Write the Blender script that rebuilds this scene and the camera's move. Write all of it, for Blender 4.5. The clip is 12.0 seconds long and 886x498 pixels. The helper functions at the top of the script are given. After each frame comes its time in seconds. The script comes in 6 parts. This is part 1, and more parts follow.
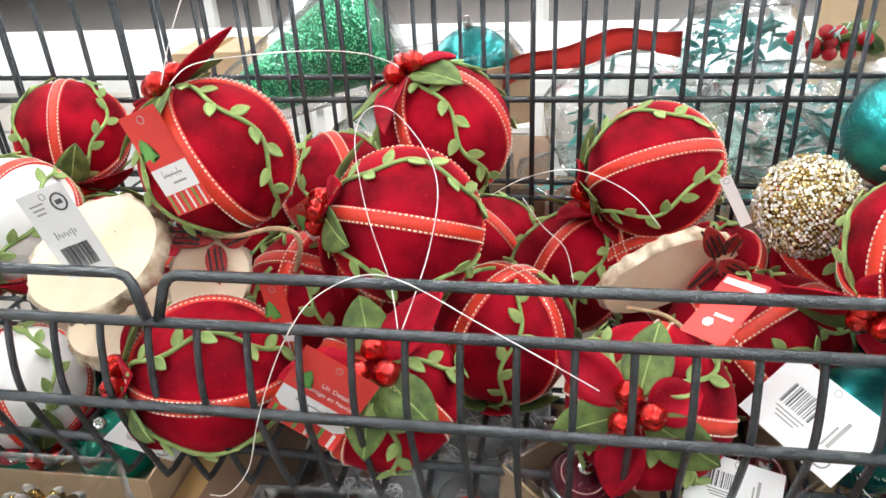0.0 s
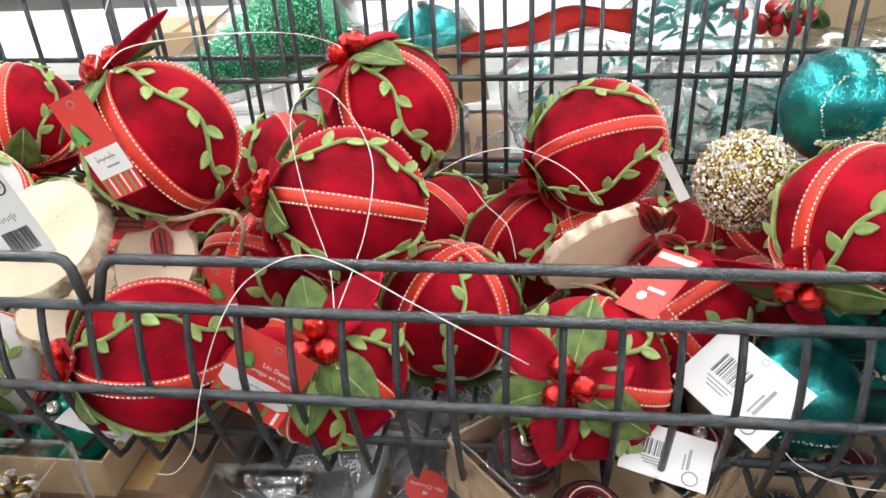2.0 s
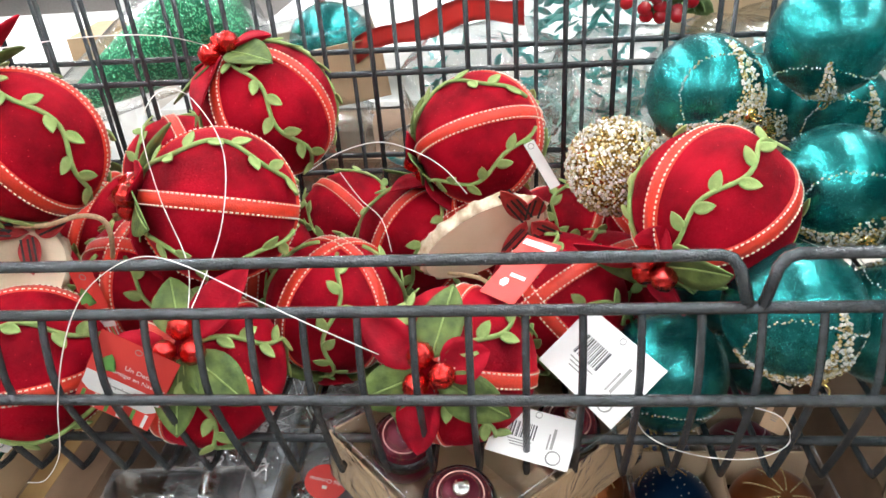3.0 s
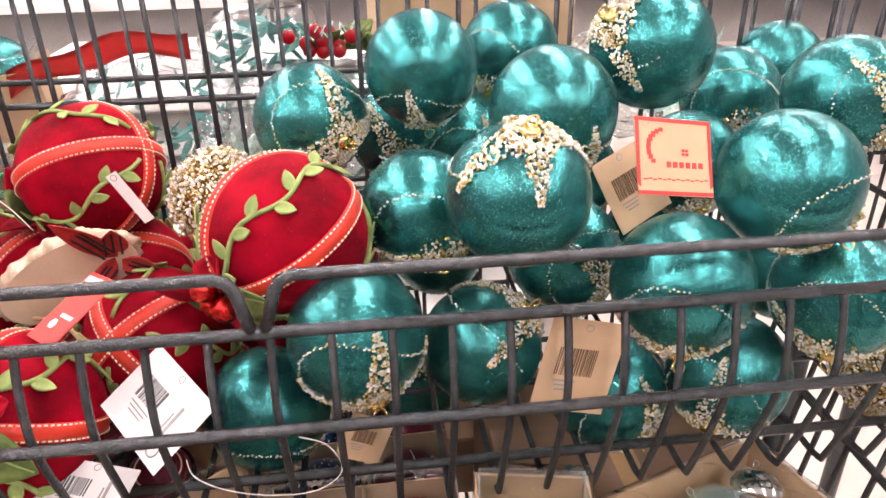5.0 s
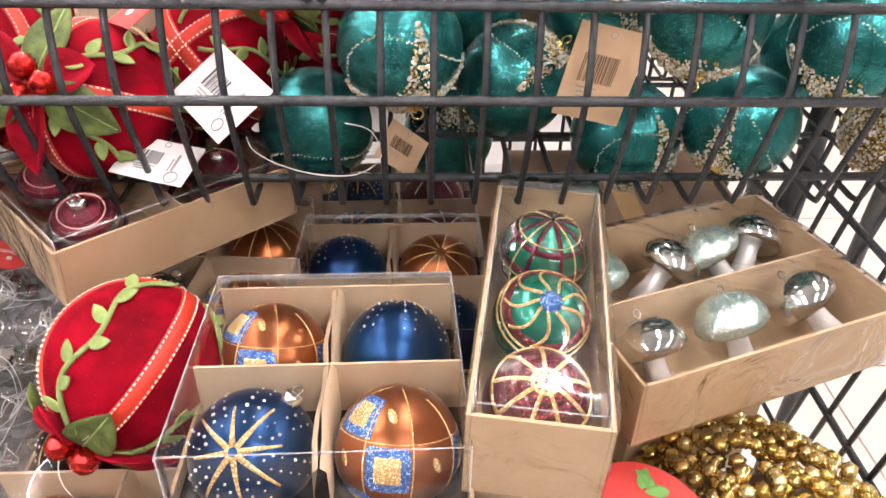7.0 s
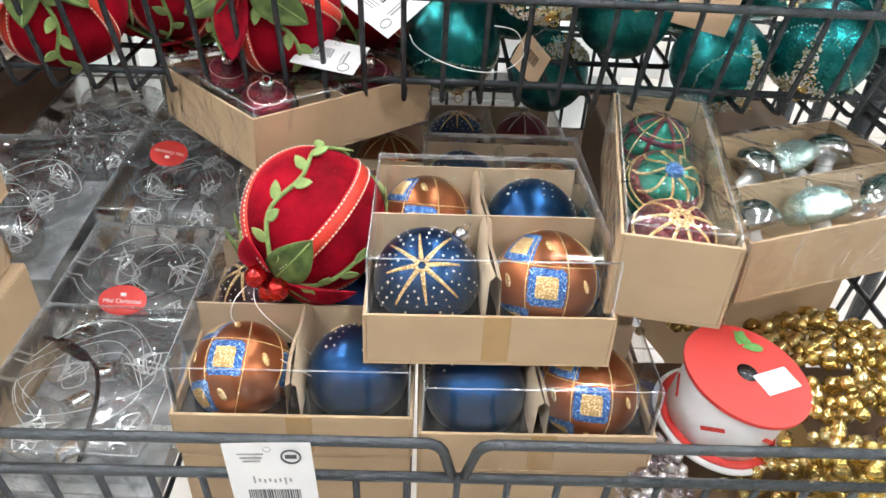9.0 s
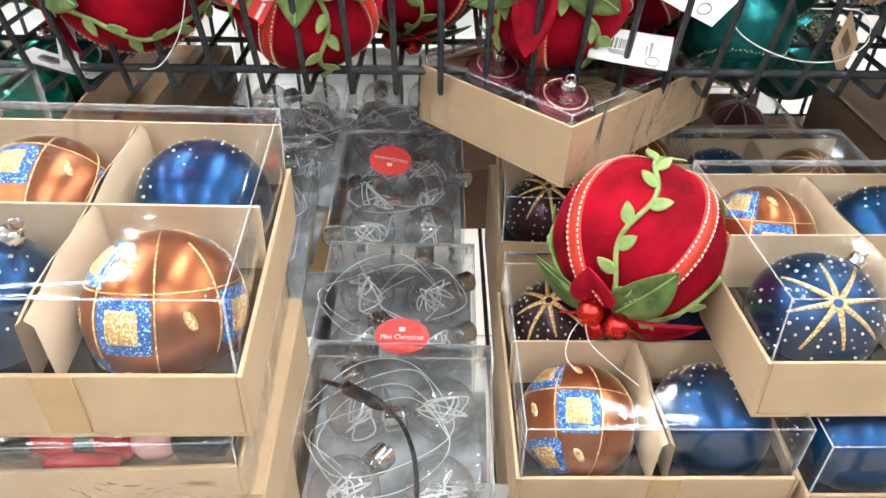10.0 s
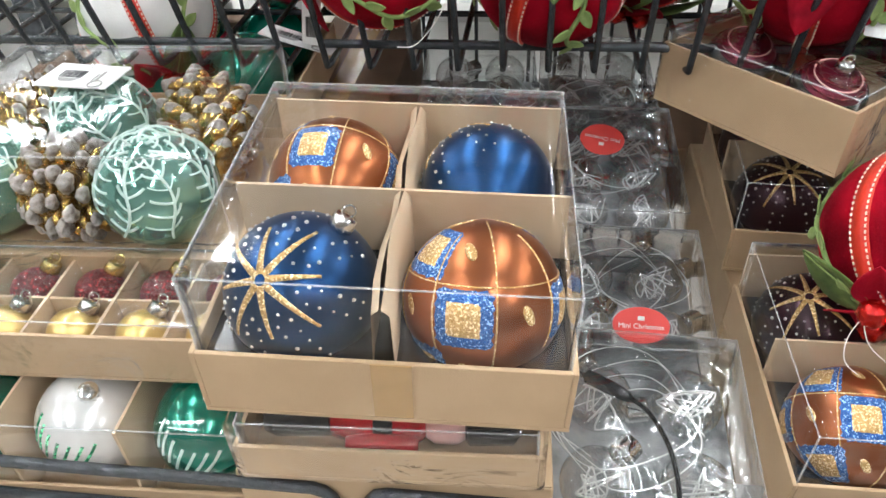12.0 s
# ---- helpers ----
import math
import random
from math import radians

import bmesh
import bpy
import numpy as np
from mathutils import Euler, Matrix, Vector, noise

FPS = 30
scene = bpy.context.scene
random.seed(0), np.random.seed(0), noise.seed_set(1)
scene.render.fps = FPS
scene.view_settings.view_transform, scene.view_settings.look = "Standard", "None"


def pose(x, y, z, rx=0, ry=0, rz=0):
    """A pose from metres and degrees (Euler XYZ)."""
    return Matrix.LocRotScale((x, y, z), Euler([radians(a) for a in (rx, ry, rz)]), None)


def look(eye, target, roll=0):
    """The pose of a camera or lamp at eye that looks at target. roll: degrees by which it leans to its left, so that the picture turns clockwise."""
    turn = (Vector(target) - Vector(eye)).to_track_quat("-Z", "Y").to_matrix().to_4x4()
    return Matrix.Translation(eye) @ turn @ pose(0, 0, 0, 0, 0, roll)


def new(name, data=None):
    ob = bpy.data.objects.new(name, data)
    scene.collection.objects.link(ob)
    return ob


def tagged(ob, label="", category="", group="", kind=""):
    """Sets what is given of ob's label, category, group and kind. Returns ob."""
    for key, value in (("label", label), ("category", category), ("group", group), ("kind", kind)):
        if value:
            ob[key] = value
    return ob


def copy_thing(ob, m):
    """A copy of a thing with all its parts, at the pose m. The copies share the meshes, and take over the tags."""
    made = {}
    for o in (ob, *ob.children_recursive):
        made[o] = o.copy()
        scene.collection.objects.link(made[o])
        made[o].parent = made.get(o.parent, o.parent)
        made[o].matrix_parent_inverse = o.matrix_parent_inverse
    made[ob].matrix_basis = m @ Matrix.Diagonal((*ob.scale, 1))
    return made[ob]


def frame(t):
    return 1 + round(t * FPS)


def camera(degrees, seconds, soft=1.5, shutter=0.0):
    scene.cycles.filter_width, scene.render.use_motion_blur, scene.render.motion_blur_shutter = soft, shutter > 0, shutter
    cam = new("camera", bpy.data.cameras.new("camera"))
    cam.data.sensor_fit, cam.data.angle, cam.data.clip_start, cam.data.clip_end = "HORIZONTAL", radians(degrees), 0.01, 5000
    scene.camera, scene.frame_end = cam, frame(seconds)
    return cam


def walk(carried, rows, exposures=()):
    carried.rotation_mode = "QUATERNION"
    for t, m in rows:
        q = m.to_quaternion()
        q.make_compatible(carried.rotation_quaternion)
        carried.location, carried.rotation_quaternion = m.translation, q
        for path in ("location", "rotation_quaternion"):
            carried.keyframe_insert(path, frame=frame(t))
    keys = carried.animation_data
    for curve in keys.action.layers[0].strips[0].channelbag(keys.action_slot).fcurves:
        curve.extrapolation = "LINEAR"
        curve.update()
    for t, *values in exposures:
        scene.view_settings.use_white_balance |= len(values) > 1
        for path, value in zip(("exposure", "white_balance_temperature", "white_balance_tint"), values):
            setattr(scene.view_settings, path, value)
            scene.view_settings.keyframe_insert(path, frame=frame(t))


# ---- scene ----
cam = camera(63.3, 12.0)
PATH = [
    (0, (0.01, -0.0268, 1.2383), (-0.319, 1.7129, 0.3082), -3.12),
    (0.5, (0.001, -0.0193, 1.2348), (-0.319, 1.714, 0.2898), -2.38),
    (1, (0.002, -0.0174, 1.2344), (-0.2969, 1.7057, 0.264), -2.97),
    (1.5, (0.011, -0.0244, 1.2348), (-0.28, 1.6893, 0.2456), -2.73),
    (2, (0.037, -0.0284, 1.2407), (-0.2451, 1.6887, 0.2547), -3.37),
    (2.5, (0.072, -0.0272, 1.2415), (-0.1739, 1.693, 0.2512), -4.03),
    (3, (0.101, -0.0278, 1.2385), (-0.097, 1.692, 0.2369), -4.42),
    (3.5, (0.151, -0.0248, 1.2328), (0.03, 1.7077, 0.241), -3.7),
    (3.7, (0.177, -0.0217, 1.2332), (0.099, 1.7142, 0.2429), -3.62),
    (5.3, (0.285, -0.0211, 1.2097), (0.497, 1.7532, 0.3116), -0.65),
    (5.5, (0.289, -0.0311, 1.2055), (0.498, 1.7427, 0.3056), -0.47),
    (6, (0.29, -0.0796, 1.1814), (0.417, 1.6805, 0.2401), -0.88),
    (6.5, (0.275, -0.0981, 1.1595), (0.373, 1.5856, 0.0845), 1.18),
    (7, (0.268, -0.1149, 1.1464), (0.358, 1.5025, -0.0265), 1.47),
    (7.2, (0.263, -0.1219, 1.1366), (0.373, 1.4772, -0.0595), 2.03),
    (8.8, (0.234, -0.2487, 1.1185), (0.267, 1.3927, -0.0238), 2.64),
    (9, (0.182, -0.2291, 1.1095), (0.241, 1.4179, -0.0235), 3.03),
    (9.5, (0.071, -0.188, 1.1006), (0.132, 1.4643, -0.0247), 1.64),
    (10, (-0.011, -0.1554, 1.0901), (-0.002, 1.4552, -0.0956), 0.67),
    (10.5, (-0.065, -0.1578, 1.0937), (-0.17, 1.4535, -0.0864), 0.21),
    (11, (-0.091, -0.1505, 1.0943), (-0.228, 1.4585, -0.0857), -0.33),
    (11.5, (-0.107, -0.1511, 1.0964), (-0.325, 1.4118, -0.1322), -1.79),
    (12, (-0.108, -0.1464, 1.0945), (-0.338, 1.3923, -0.1623), -2.73),
]
EXPOSURES = [(0, 0.07, 6400, 8), (2.0, 0.03, 6400, 8), (2.8, 0.12, 6400, 8), (3.7, 0.2, 6600, 12), (5.3, 0.2, 7350, 31), (6.5, 0.24, 7350, 31), (7.2, 0.35, 6950, 19), (8.8, 0.14, 6300, 8), (9.5, 0.36, 6250, 7), (10.2, 0.48, 6250, 7), (11.2, 0.14, 6300, 8), (12, -0.06, 6300, 8)]
walk(cam, [(t, look(eye, target, roll)) for t, eye, target, roll in PATH], EXPOSURES)

# ---------------------------------------------------------------- light
world = bpy.data.worlds.new("store_air")
scene.world = world
world.use_nodes = True
world.node_tree.nodes["Background"].inputs[0].default_value = (1.0, 0.97, 0.93, 1)
world.node_tree.nodes["Background"].inputs[1].default_value = 0.35
scene.view_settings.exposure = 0.0


# ---------------------------------------------------------------- materials
def material(name, color, rough=0.6, metal=0.0, second=None, scale=40.0, amount=0.35, bump=0.0, bump_scale=300.0,
             sheen=0.0, coat=0.0, island=None, glitter=None, spec=0.5, tint=None):
    """Principled surface with two scales of colour variation and fine relief."""
    m = bpy.data.materials.new(name)
    m.use_nodes = True
    nt = m.node_tree
    n, l = nt.nodes, nt.links
    b = n["Principled BSDF"]
    b.inputs["Roughness"].default_value = rough
    b.inputs["Metallic"].default_value = metal
    b.inputs["Specular IOR Level"].default_value = spec
    b.inputs["Sheen Weight"].default_value = sheen
    b.inputs["Sheen Roughness"].default_value = 0.35
    b.inputs["Sheen Tint"].default_value = (*(tint or [min(1, c * 2.2 + 0.1) for c in color]), 1)
    b.inputs["Coat Weight"].default_value = coat
    b.inputs["Coat Roughness"].default_value = 0.08
    tc = n.new("ShaderNodeTexCoord")
    big = n.new("ShaderNodeTexNoise")
    big.inputs["Scale"].default_value = scale
    big.inputs["Detail"].default_value = 5
    l.new(tc.outputs["Object"], big.inputs["Vector"])
    ramp = n.new("ShaderNodeValToRGB")
    ramp.color_ramp.elements[0].position = 0.3
    ramp.color_ramp.elements[1].position = 0.7
    s = second or [c * (1 - amount) for c in color]
    ramp.color_ramp.elements[0].color = (*s, 1)
    ramp.color_ramp.elements[1].color = (*color, 1)
    l.new(big.outputs["Fac"], ramp.inputs["Fac"])
    out = ramp.outputs["Color"]
    if island:
        geo = n.new("ShaderNodeNewGeometry")
        r2 = n.new("ShaderNodeValToRGB")
        r2.color_ramp.interpolation = "CONSTANT"
        while len(r2.color_ramp.elements) < len(island):
            r2.color_ramp.elements.new(0.5)
        for i, c in enumerate(island):
            r2.color_ramp.elements[i].position = i / len(island)
            r2.color_ramp.elements[i].color = (*c, 1)
        l.new(geo.outputs["Random Per Island"], r2.inputs["Fac"])
        out = r2.outputs["Color"]
    height = None
    if bump:
        fine = n.new("ShaderNodeTexNoise")
        fine.inputs["Scale"].default_value = bump_scale
        fine.inputs["Detail"].default_value = 4
        l.new(tc.outputs["Object"], fine.inputs["Vector"])
        bp = n.new("ShaderNodeBump")
        bp.inputs["Strength"].default_value = bump
        bp.inputs["Distance"].default_value = 0.001
        l.new(fine.outputs["Fac"], bp.inputs["Height"])
        l.new(bp.outputs["Normal"], b.inputs["Normal"])
    if glitter:
        vor = n.new("ShaderNodeTexVoronoi")
        vor.inputs["Scale"].default_value = glitter[0]
        l.new(tc.outputs["Object"], vor.inputs["Vector"])
        sep = n.new("ShaderNodeSeparateColor")
        l.new(vor.outputs["Color"], sep.inputs["Color"])
        r3 = n.new("ShaderNodeValToRGB")
        r3.color_ramp.elements[0].position = glitter[2]
        r3.color_ramp.elements[1].position = min(1, glitter[2] + 0.03)
        l.new(sep.outputs["Red"], r3.inputs["Fac"])
        mx = n.new("ShaderNodeMix")
        mx.data_type = "RGBA"
        l.new(r3.outputs["Color"], mx.inputs["Factor"])
        l.new(out, mx.inputs["A"])
        mx.inputs["B"].default_value = (*glitter[1], 1)
        out = mx.outputs["Result"]
        nm = n.new("ShaderNodeVectorMath")
        nm.operation = "MULTIPLY_ADD"
        nm.inputs[1].default_value = (glitter[3],) * 3
        geo2 = n.new("ShaderNodeNewGeometry")
        off = n.new("ShaderNodeVectorMath")
        off.operation = "SUBTRACT"
        off.inputs[1].default_value = (0.5, 0.5, 0.5)
        l.new(vor.outputs["Color"], off.inputs[0])
        l.new(off.outputs["Vector"], nm.inputs[0])
        l.new(geo2.outputs["Normal"], nm.inputs[2])
        nn = n.new("ShaderNodeVectorMath")
        nn.operation = "NORMALIZE"
        l.new(nm.outputs["Vector"], nn.inputs[0])
        l.new(nn.outputs["Vector"], b.inputs["Normal"])
    l.new(out, b.inputs["Base Color"])
    return m


def film(name, tint=(1, 1, 1), rough=0.06, wave=60.0, strength=0.4, body=0.04, power=1.0, edge=4.0):
    """Thin clear plastic: mostly see-through, with crinkled gloss."""
    m = bpy.data.materials.new(name)
    m.use_nodes = True
    nt = m.node_tree
    n, l = nt.nodes, nt.links
    n.clear()
    out = n.new("ShaderNodeOutputMaterial")
    mix = n.new("ShaderNodeMixShader")
    tr = n.new("ShaderNodeBsdfTransparent")
    tr.inputs[0].default_value = (*tint, 1)
    gl = n.new("ShaderNodeBsdfGlossy")
    gl.inputs["Roughness"].default_value = rough
    fr = n.new("ShaderNodeLayerWeight")
    fr.inputs["Blend"].default_value = 0.5
    po = n.new("ShaderNodeMath")
    po.operation = "POWER"
    po.inputs[1].default_value = edge
    ma = n.new("ShaderNodeMath")
    ma.operation = "MULTIPLY_ADD"
    ma.inputs[1].default_value = power
    ma.inputs[2].default_value = body
    tc = n.new("ShaderNodeTexCoord")
    no = n.new("ShaderNodeTexNoise")
    no.inputs["Scale"].default_value = wave
    no.inputs["Detail"].default_value = 3
    no.inputs["Distortion"].default_value = 1.2
    bp = n.new("ShaderNodeBump")
    bp.inputs["Strength"].default_value = strength
    bp.inputs["Distance"].default_value = 0.01
    l.new(tc.outputs["Object"], no.inputs["Vector"])
    l.new(no.outputs["Fac"], bp.inputs["Height"])
    l.new(bp.outputs["Normal"], gl.inputs["Normal"])
    l.new(bp.outputs["Normal"], fr.inputs["Normal"])
    l.new(fr.outputs["Facing"], po.inputs[0])
    l.new(po.outputs[0], ma.inputs[0])
    l.new(ma.outputs[0], mix.inputs[0])
    l.new(tr.outputs[0], mix.inputs[1])
    l.new(gl.outputs[0], mix.inputs[2])
    l.new(mix.outputs[0], out.inputs["Surface"])
    return m


def glow(name, color, strength):
    m = bpy.data.materials.new(name)
    m.use_nodes = True
    b = m.node_tree.nodes["Principled BSDF"]
    b.inputs["Emission Color"].default_value = (*color, 1)
    b.inputs["Emission Strength"].default_value = strength
    return m


M = dict(
    velvet=material("red_velvet", (0.33, 0.002, 0.013), 0.75, second=(0.115, 0.0, 0.004), scale=34, spec=0.08, sheen=0.2, glitter=(1700.0, (0.42, 0.02, 0.03), 0.998, 0.25), tint=(1.0, 0.03, 0.08)),
    white_velvet=material("white_velvet", (0.80, 0.78, 0.76), 0.9, scale=50, amount=0.1, bump=0.3, bump_scale=700, sheen=0.3),
    petal=material("petal_velvet", (0.34, 0.002, 0.015), 0.75, second=(0.15, 0.0, 0.006), scale=60, bump=0.35, bump_scale=700, spec=0.15, sheen=0.3, tint=(1.0, 0.05, 0.1)),
    ribbon=material("orange_red_ribbon", (0.70, 0.034, 0.012), 0.45, scale=200, amount=0.2, bump=0.5, bump_scale=1200),
    stitch=material("cream_stitching", (0.82, 0.72, 0.58), 0.7, scale=200, amount=0.15),
    vine=material("green_felt", (0.29, 0.38, 0.13), 0.9, second=(0.18, 0.26, 0.075), scale=150, bump=0.4, bump_scale=900, sheen=0.2),
    leaf=material("velvet_leaf", (0.125, 0.180, 0.040), 0.75, second=(0.030, 0.058, 0.012), scale=85, bump=1.0, bump_scale=240, sheen=0.12),
    bell=material("red_foil_bell", (0.78, 0.025, 0.02), 0.17, 0.85, scale=120, amount=0.5, bump=0.9, bump_scale=260, coat=0.5),
    cord=material("white_cord", (0.80, 0.76, 0.72), 0.5, scale=100, amount=0.1),
    twine=material("jute_twine", (0.55, 0.38, 0.22), 0.9, scale=300, amount=0.4, bump=0.8, bump_scale=900),
    teal=material("teal_satin_glitter", (0.013, 0.218, 0.215), 0.26, 0.80, second=(0.019, 0.155, 0.152), scale=30,
                  glitter=(2500.0, (0.22, 0.84, 0.88), 0.95, 0.18)),
    bead=material("gold_and_silver_beads", (0.8, 0.7, 0.45), 0.2, 0.72, island=[(0.80, 0.66, 0.38), (0.90, 0.87, 0.80), (0.52, 0.38, 0.14), (0.94, 0.93, 0.90), (0.82, 0.74, 0.56), (0.90, 0.88, 0.84)]),
    gold=material("gold_metal", (0.85, 0.62, 0.22), 0.25, 1.0, scale=80, amount=0.2),
    silver=material("silver_metal", (0.85, 0.84, 0.82), 0.14, 1.0, scale=60, amount=0.15),
    wire=material("dark_grey_painted_wire", (0.050, 0.056, 0.062), 0.27, 0.3, second=(0.03, 0.033, 0.037), scale=150, bump=1.0, bump_scale=850, spec=0.75),
    kraft=material("kraft_board", (0.475, 0.335, 0.20), 0.7, second=(0.415, 0.285, 0.165), scale=25, bump=0.15, bump_scale=1500),
    kraft_in=material("pale_kraft_board", (0.53, 0.405, 0.275), 0.8, second=(0.47, 0.345, 0.22), scale=30, bump=0.15, bump_scale=1500),
    tape=material("brown_tape", (0.42, 0.26, 0.11), 0.25, scale=60, amount=0.15, coat=0.3),
    film=film("clear_film", strength=0.09, wave=13, body=0.055, rough=0.09, power=1.0),
    wrap=film("shrink_wrap", strength=0.8, wave=26, body=0.03, rough=0.09, power=1.0),
    crinkle=film("crinkled_film", strength=0.55, wave=17, body=0.11, rough=0.09, tint=(0.97, 0.98, 0.98), power=1.3),
    glass=film("bulb_glass", strength=0.06, wave=60, body=0.15, rough=0.06, tint=(0.99, 0.99, 0.99), power=0.8, edge=2.4),
    # pale see-through colour that stands in for highlights on plastic edges
    edge_glint=material("painted_edge_glint", (0.85, 0.86, 0.86), 0.2, scale=30, amount=0.1, coat=0.3),
    bag_film=film("bag_film", strength=0.8, wave=20, body=0.20, rough=0.13, tint=(0.95, 0.97, 0.97), power=1.1),
    teal_foil=material("teal_foil_sprig", (0.06, 0.33, 0.30), 0.4, 0.35, second=(0.025, 0.17, 0.16), scale=40),
    # nearly non-metal: the gleam of the silver wires is put into the pale colour
    string=material("silver_string_painted_gleam", (0.82, 0.82, 0.80), 0.3, 0.15, scale=60, amount=0.15),
    grey_tray=material("grey_tray", (0.50, 0.51, 0.52), 0.25, second=(0.10, 0.105, 0.11), scale=30),
    blue=material("midnight_blue_satin", (0.008, 0.052, 0.155), 0.30, 0.85, second=(0.004, 0.026, 0.080), scale=18),
    copper=material("copper_satin", (0.41, 0.13, 0.042), 0.30, 0.85, second=(0.25, 0.078, 0.028), scale=14),
    plum=material("plum_satin", (0.16, 0.014, 0.035), 0.3, 0.7, scale=20),
    dark_plum=material("dark_plum_satin", (0.050, 0.014, 0.024), 0.3, 0.7, second=(0.016, 0.008, 0.012), scale=20),
    gold_glitter=material("gold_glitter", (0.72, 0.44, 0.16), 0.4, 0.6, glitter=(1500.0, (1.0, 0.8, 0.45), 0.7, 0.9)),
    blue_glitter=material("blue_glitter", (0.03, 0.13, 0.42), 0.4, 0.5, glitter=(1500.0, (0.35, 0.6, 1.0), 0.8, 0.9)),
    white_dot=material("silver_glitter", (0.75, 0.72, 0.68), 0.4, 0.5, glitter=(1500.0, (1.0, 0.98, 0.95), 0.7, 0.8)),
    card=material("white_card", (0.80, 0.79, 0.78), 0.6, scale=15, amount=0.06),
    tan_card=material("tan_card", (0.66, 0.45, 0.28), 0.75, scale=60, amount=0.12),
    red_card=material("red_card", (0.68, 0.05, 0.04), 0.5, scale=15, amount=0.15),
    ink=material("black_ink", (0.075, 0.075, 0.08), 0.6, scale=90, amount=0.2),
    grey_ink=material("grey_ink", (0.35, 0.34, 0.33), 0.6, scale=90, amount=0.2),
    green_ink=material("green_ink", (0.16, 0.42, 0.10), 0.6, scale=90, amount=0.2),
    wood=material("pale_birch_face", (0.80, 0.67, 0.50), 0.7, second=(0.70, 0.55, 0.37), scale=28, bump=0.3, bump_scale=300),
    bark=material("birch_bark", (0.76, 0.66, 0.50), 0.9, second=(0.24, 0.145, 0.075), scale=95, bump=1.0, bump_scale=140),
    plaid=material("red_black_ribbon", (0.50, 0.03, 0.03), 0.7, scale=200, amount=0.4, bump=0.4, bump_scale=900),
    black_cloth=material("black_ribbon", (0.02, 0.015, 0.015), 0.7, scale=200, amount=0.3),
    frost=material("frosted_green_glass", (0.30, 0.58, 0.49), 0.12, 0.7, second=(0.08, 0.24, 0.19), scale=20, coat=0.8),
    snow=material("white_glitter_paint", (0.66, 0.76, 0.72), 0.55, second=(0.42, 0.56, 0.51), scale=200, bump=0.6, bump_scale=900),
    green=material("green_satin", (0.0, 0.26, 0.17), 0.2, 0.6, second=(0.0, 0.15, 0.1), scale=20, coat=0.4),
    green_glitter=material("green_glitter", (0.0, 0.24, 0.10), 0.4, 0.4, glitter=(700.0, (0.2, 0.9, 0.45), 0.75, 0.9)),
    mint_glitter=material("mint_glitter", (0.32, 0.58, 0.50), 0.4, 0.4, glitter=(1200.0, (0.8, 1.0, 0.95), 0.7, 0.9)),
    mint_gloss=material("mint_gloss", (0.50, 0.72, 0.65), 0.2, 0.8, second=(0.66, 0.80, 0.76), scale=120, glitter=(1500.0, (0.9, 1.0, 0.97), 0.85, 0.35)),
    red_glitter=material("red_glitter", (0.11, 0.006, 0.011), 0.45, 0.3, glitter=(1200.0, (0.45, 0.04, 0.05), 0.88, 0.9)),
    gold_satin=material("gold_satin", (0.80, 0.58, 0.20), 0.3, 0.8, scale=20, amount=0.2),
    pearl=material("pearl_white", (0.80, 0.80, 0.78), 0.2, 0.3, scale=20, amount=0.1, coat=0.5),
    cone=material("gold_pine_scale", (0.70, 0.48, 0.15), 0.18, 0.95, second=(0.22, 0.12, 0.04), scale=90),
    cone_tip=material("frosted_scale_tip", (0.46, 0.43, 0.41), 0.6, second=(0.10, 0.07, 0.045), scale=210, bump=1.0, bump_scale=500),
    red_plastic=material("red_gloss", (0.42, 0.006, 0.012), 0.15, scale=30, amount=0.35, coat=0.5),
    black_gloss=material("black_gloss", (0.02, 0.02, 0.022), 0.2, scale=30, amount=0.3, coat=0.4),
    pink=material("pink_gloss", (0.8, 0.45, 0.4), 0.3, scale=30, amount=0.15),
    brown_box=material("brown_board", (0.20, 0.12, 0.07), 0.8, scale=25, amount=0.25),
    garland=material("gold_bead_garland", (0.7, 0.5, 0.15), 0.18, 0.9, island=[(0.78, 0.58, 0.22), (0.62, 0.45, 0.14), (0.86, 0.72, 0.38), (0.52, 0.39, 0.16)]),
    garland_s=material("silver_bead_garland", (0.7, 0.6, 0.6), 0.18, 0.9, island=[(0.75, 0.70, 0.70), (0.50, 0.42, 0.44), (0.85, 0.82, 0.80)]),
    floor=material("pale_floor_tile", (0.54, 0.485, 0.43), 0.35, second=(0.48, 0.43, 0.38), scale=6, bump=0.05, bump_scale=60),
    grout=material("floor_joint", (0.42, 0.38, 0.35), 0.8, scale=40),
    wall=material("white_store_wall", (0.55, 0.545, 0.53), 0.7, scale=4, amount=0.08),
    shelf=material("white_laminate", (0.80, 0.80, 0.78), 0.4, scale=8, amount=0.06),
    dark=material("dark_metal", (0.05, 0.045, 0.045), 0.5, scale=20),
    # dark colour for the unseen south wall, to cut front fill and lid reflections
    wall_fill_cut=material("fill_cutting_wall", (0.30, 0.27, 0.24), 0.85, scale=4, amount=0.4),
    # ceiling kept dark to cut bounced light and deepen the shade
    ceiling=material("fill_cutting_ceiling", (0.24, 0.24, 0.235), 0.9, scale=12, amount=0.06),
    tube=glow("lit_tube", (0.97, 0.985, 1.0), 98.0),
)

M["edge_glint"].node_tree.nodes["Principled BSDF"].inputs["Alpha"].default_value = 0.28


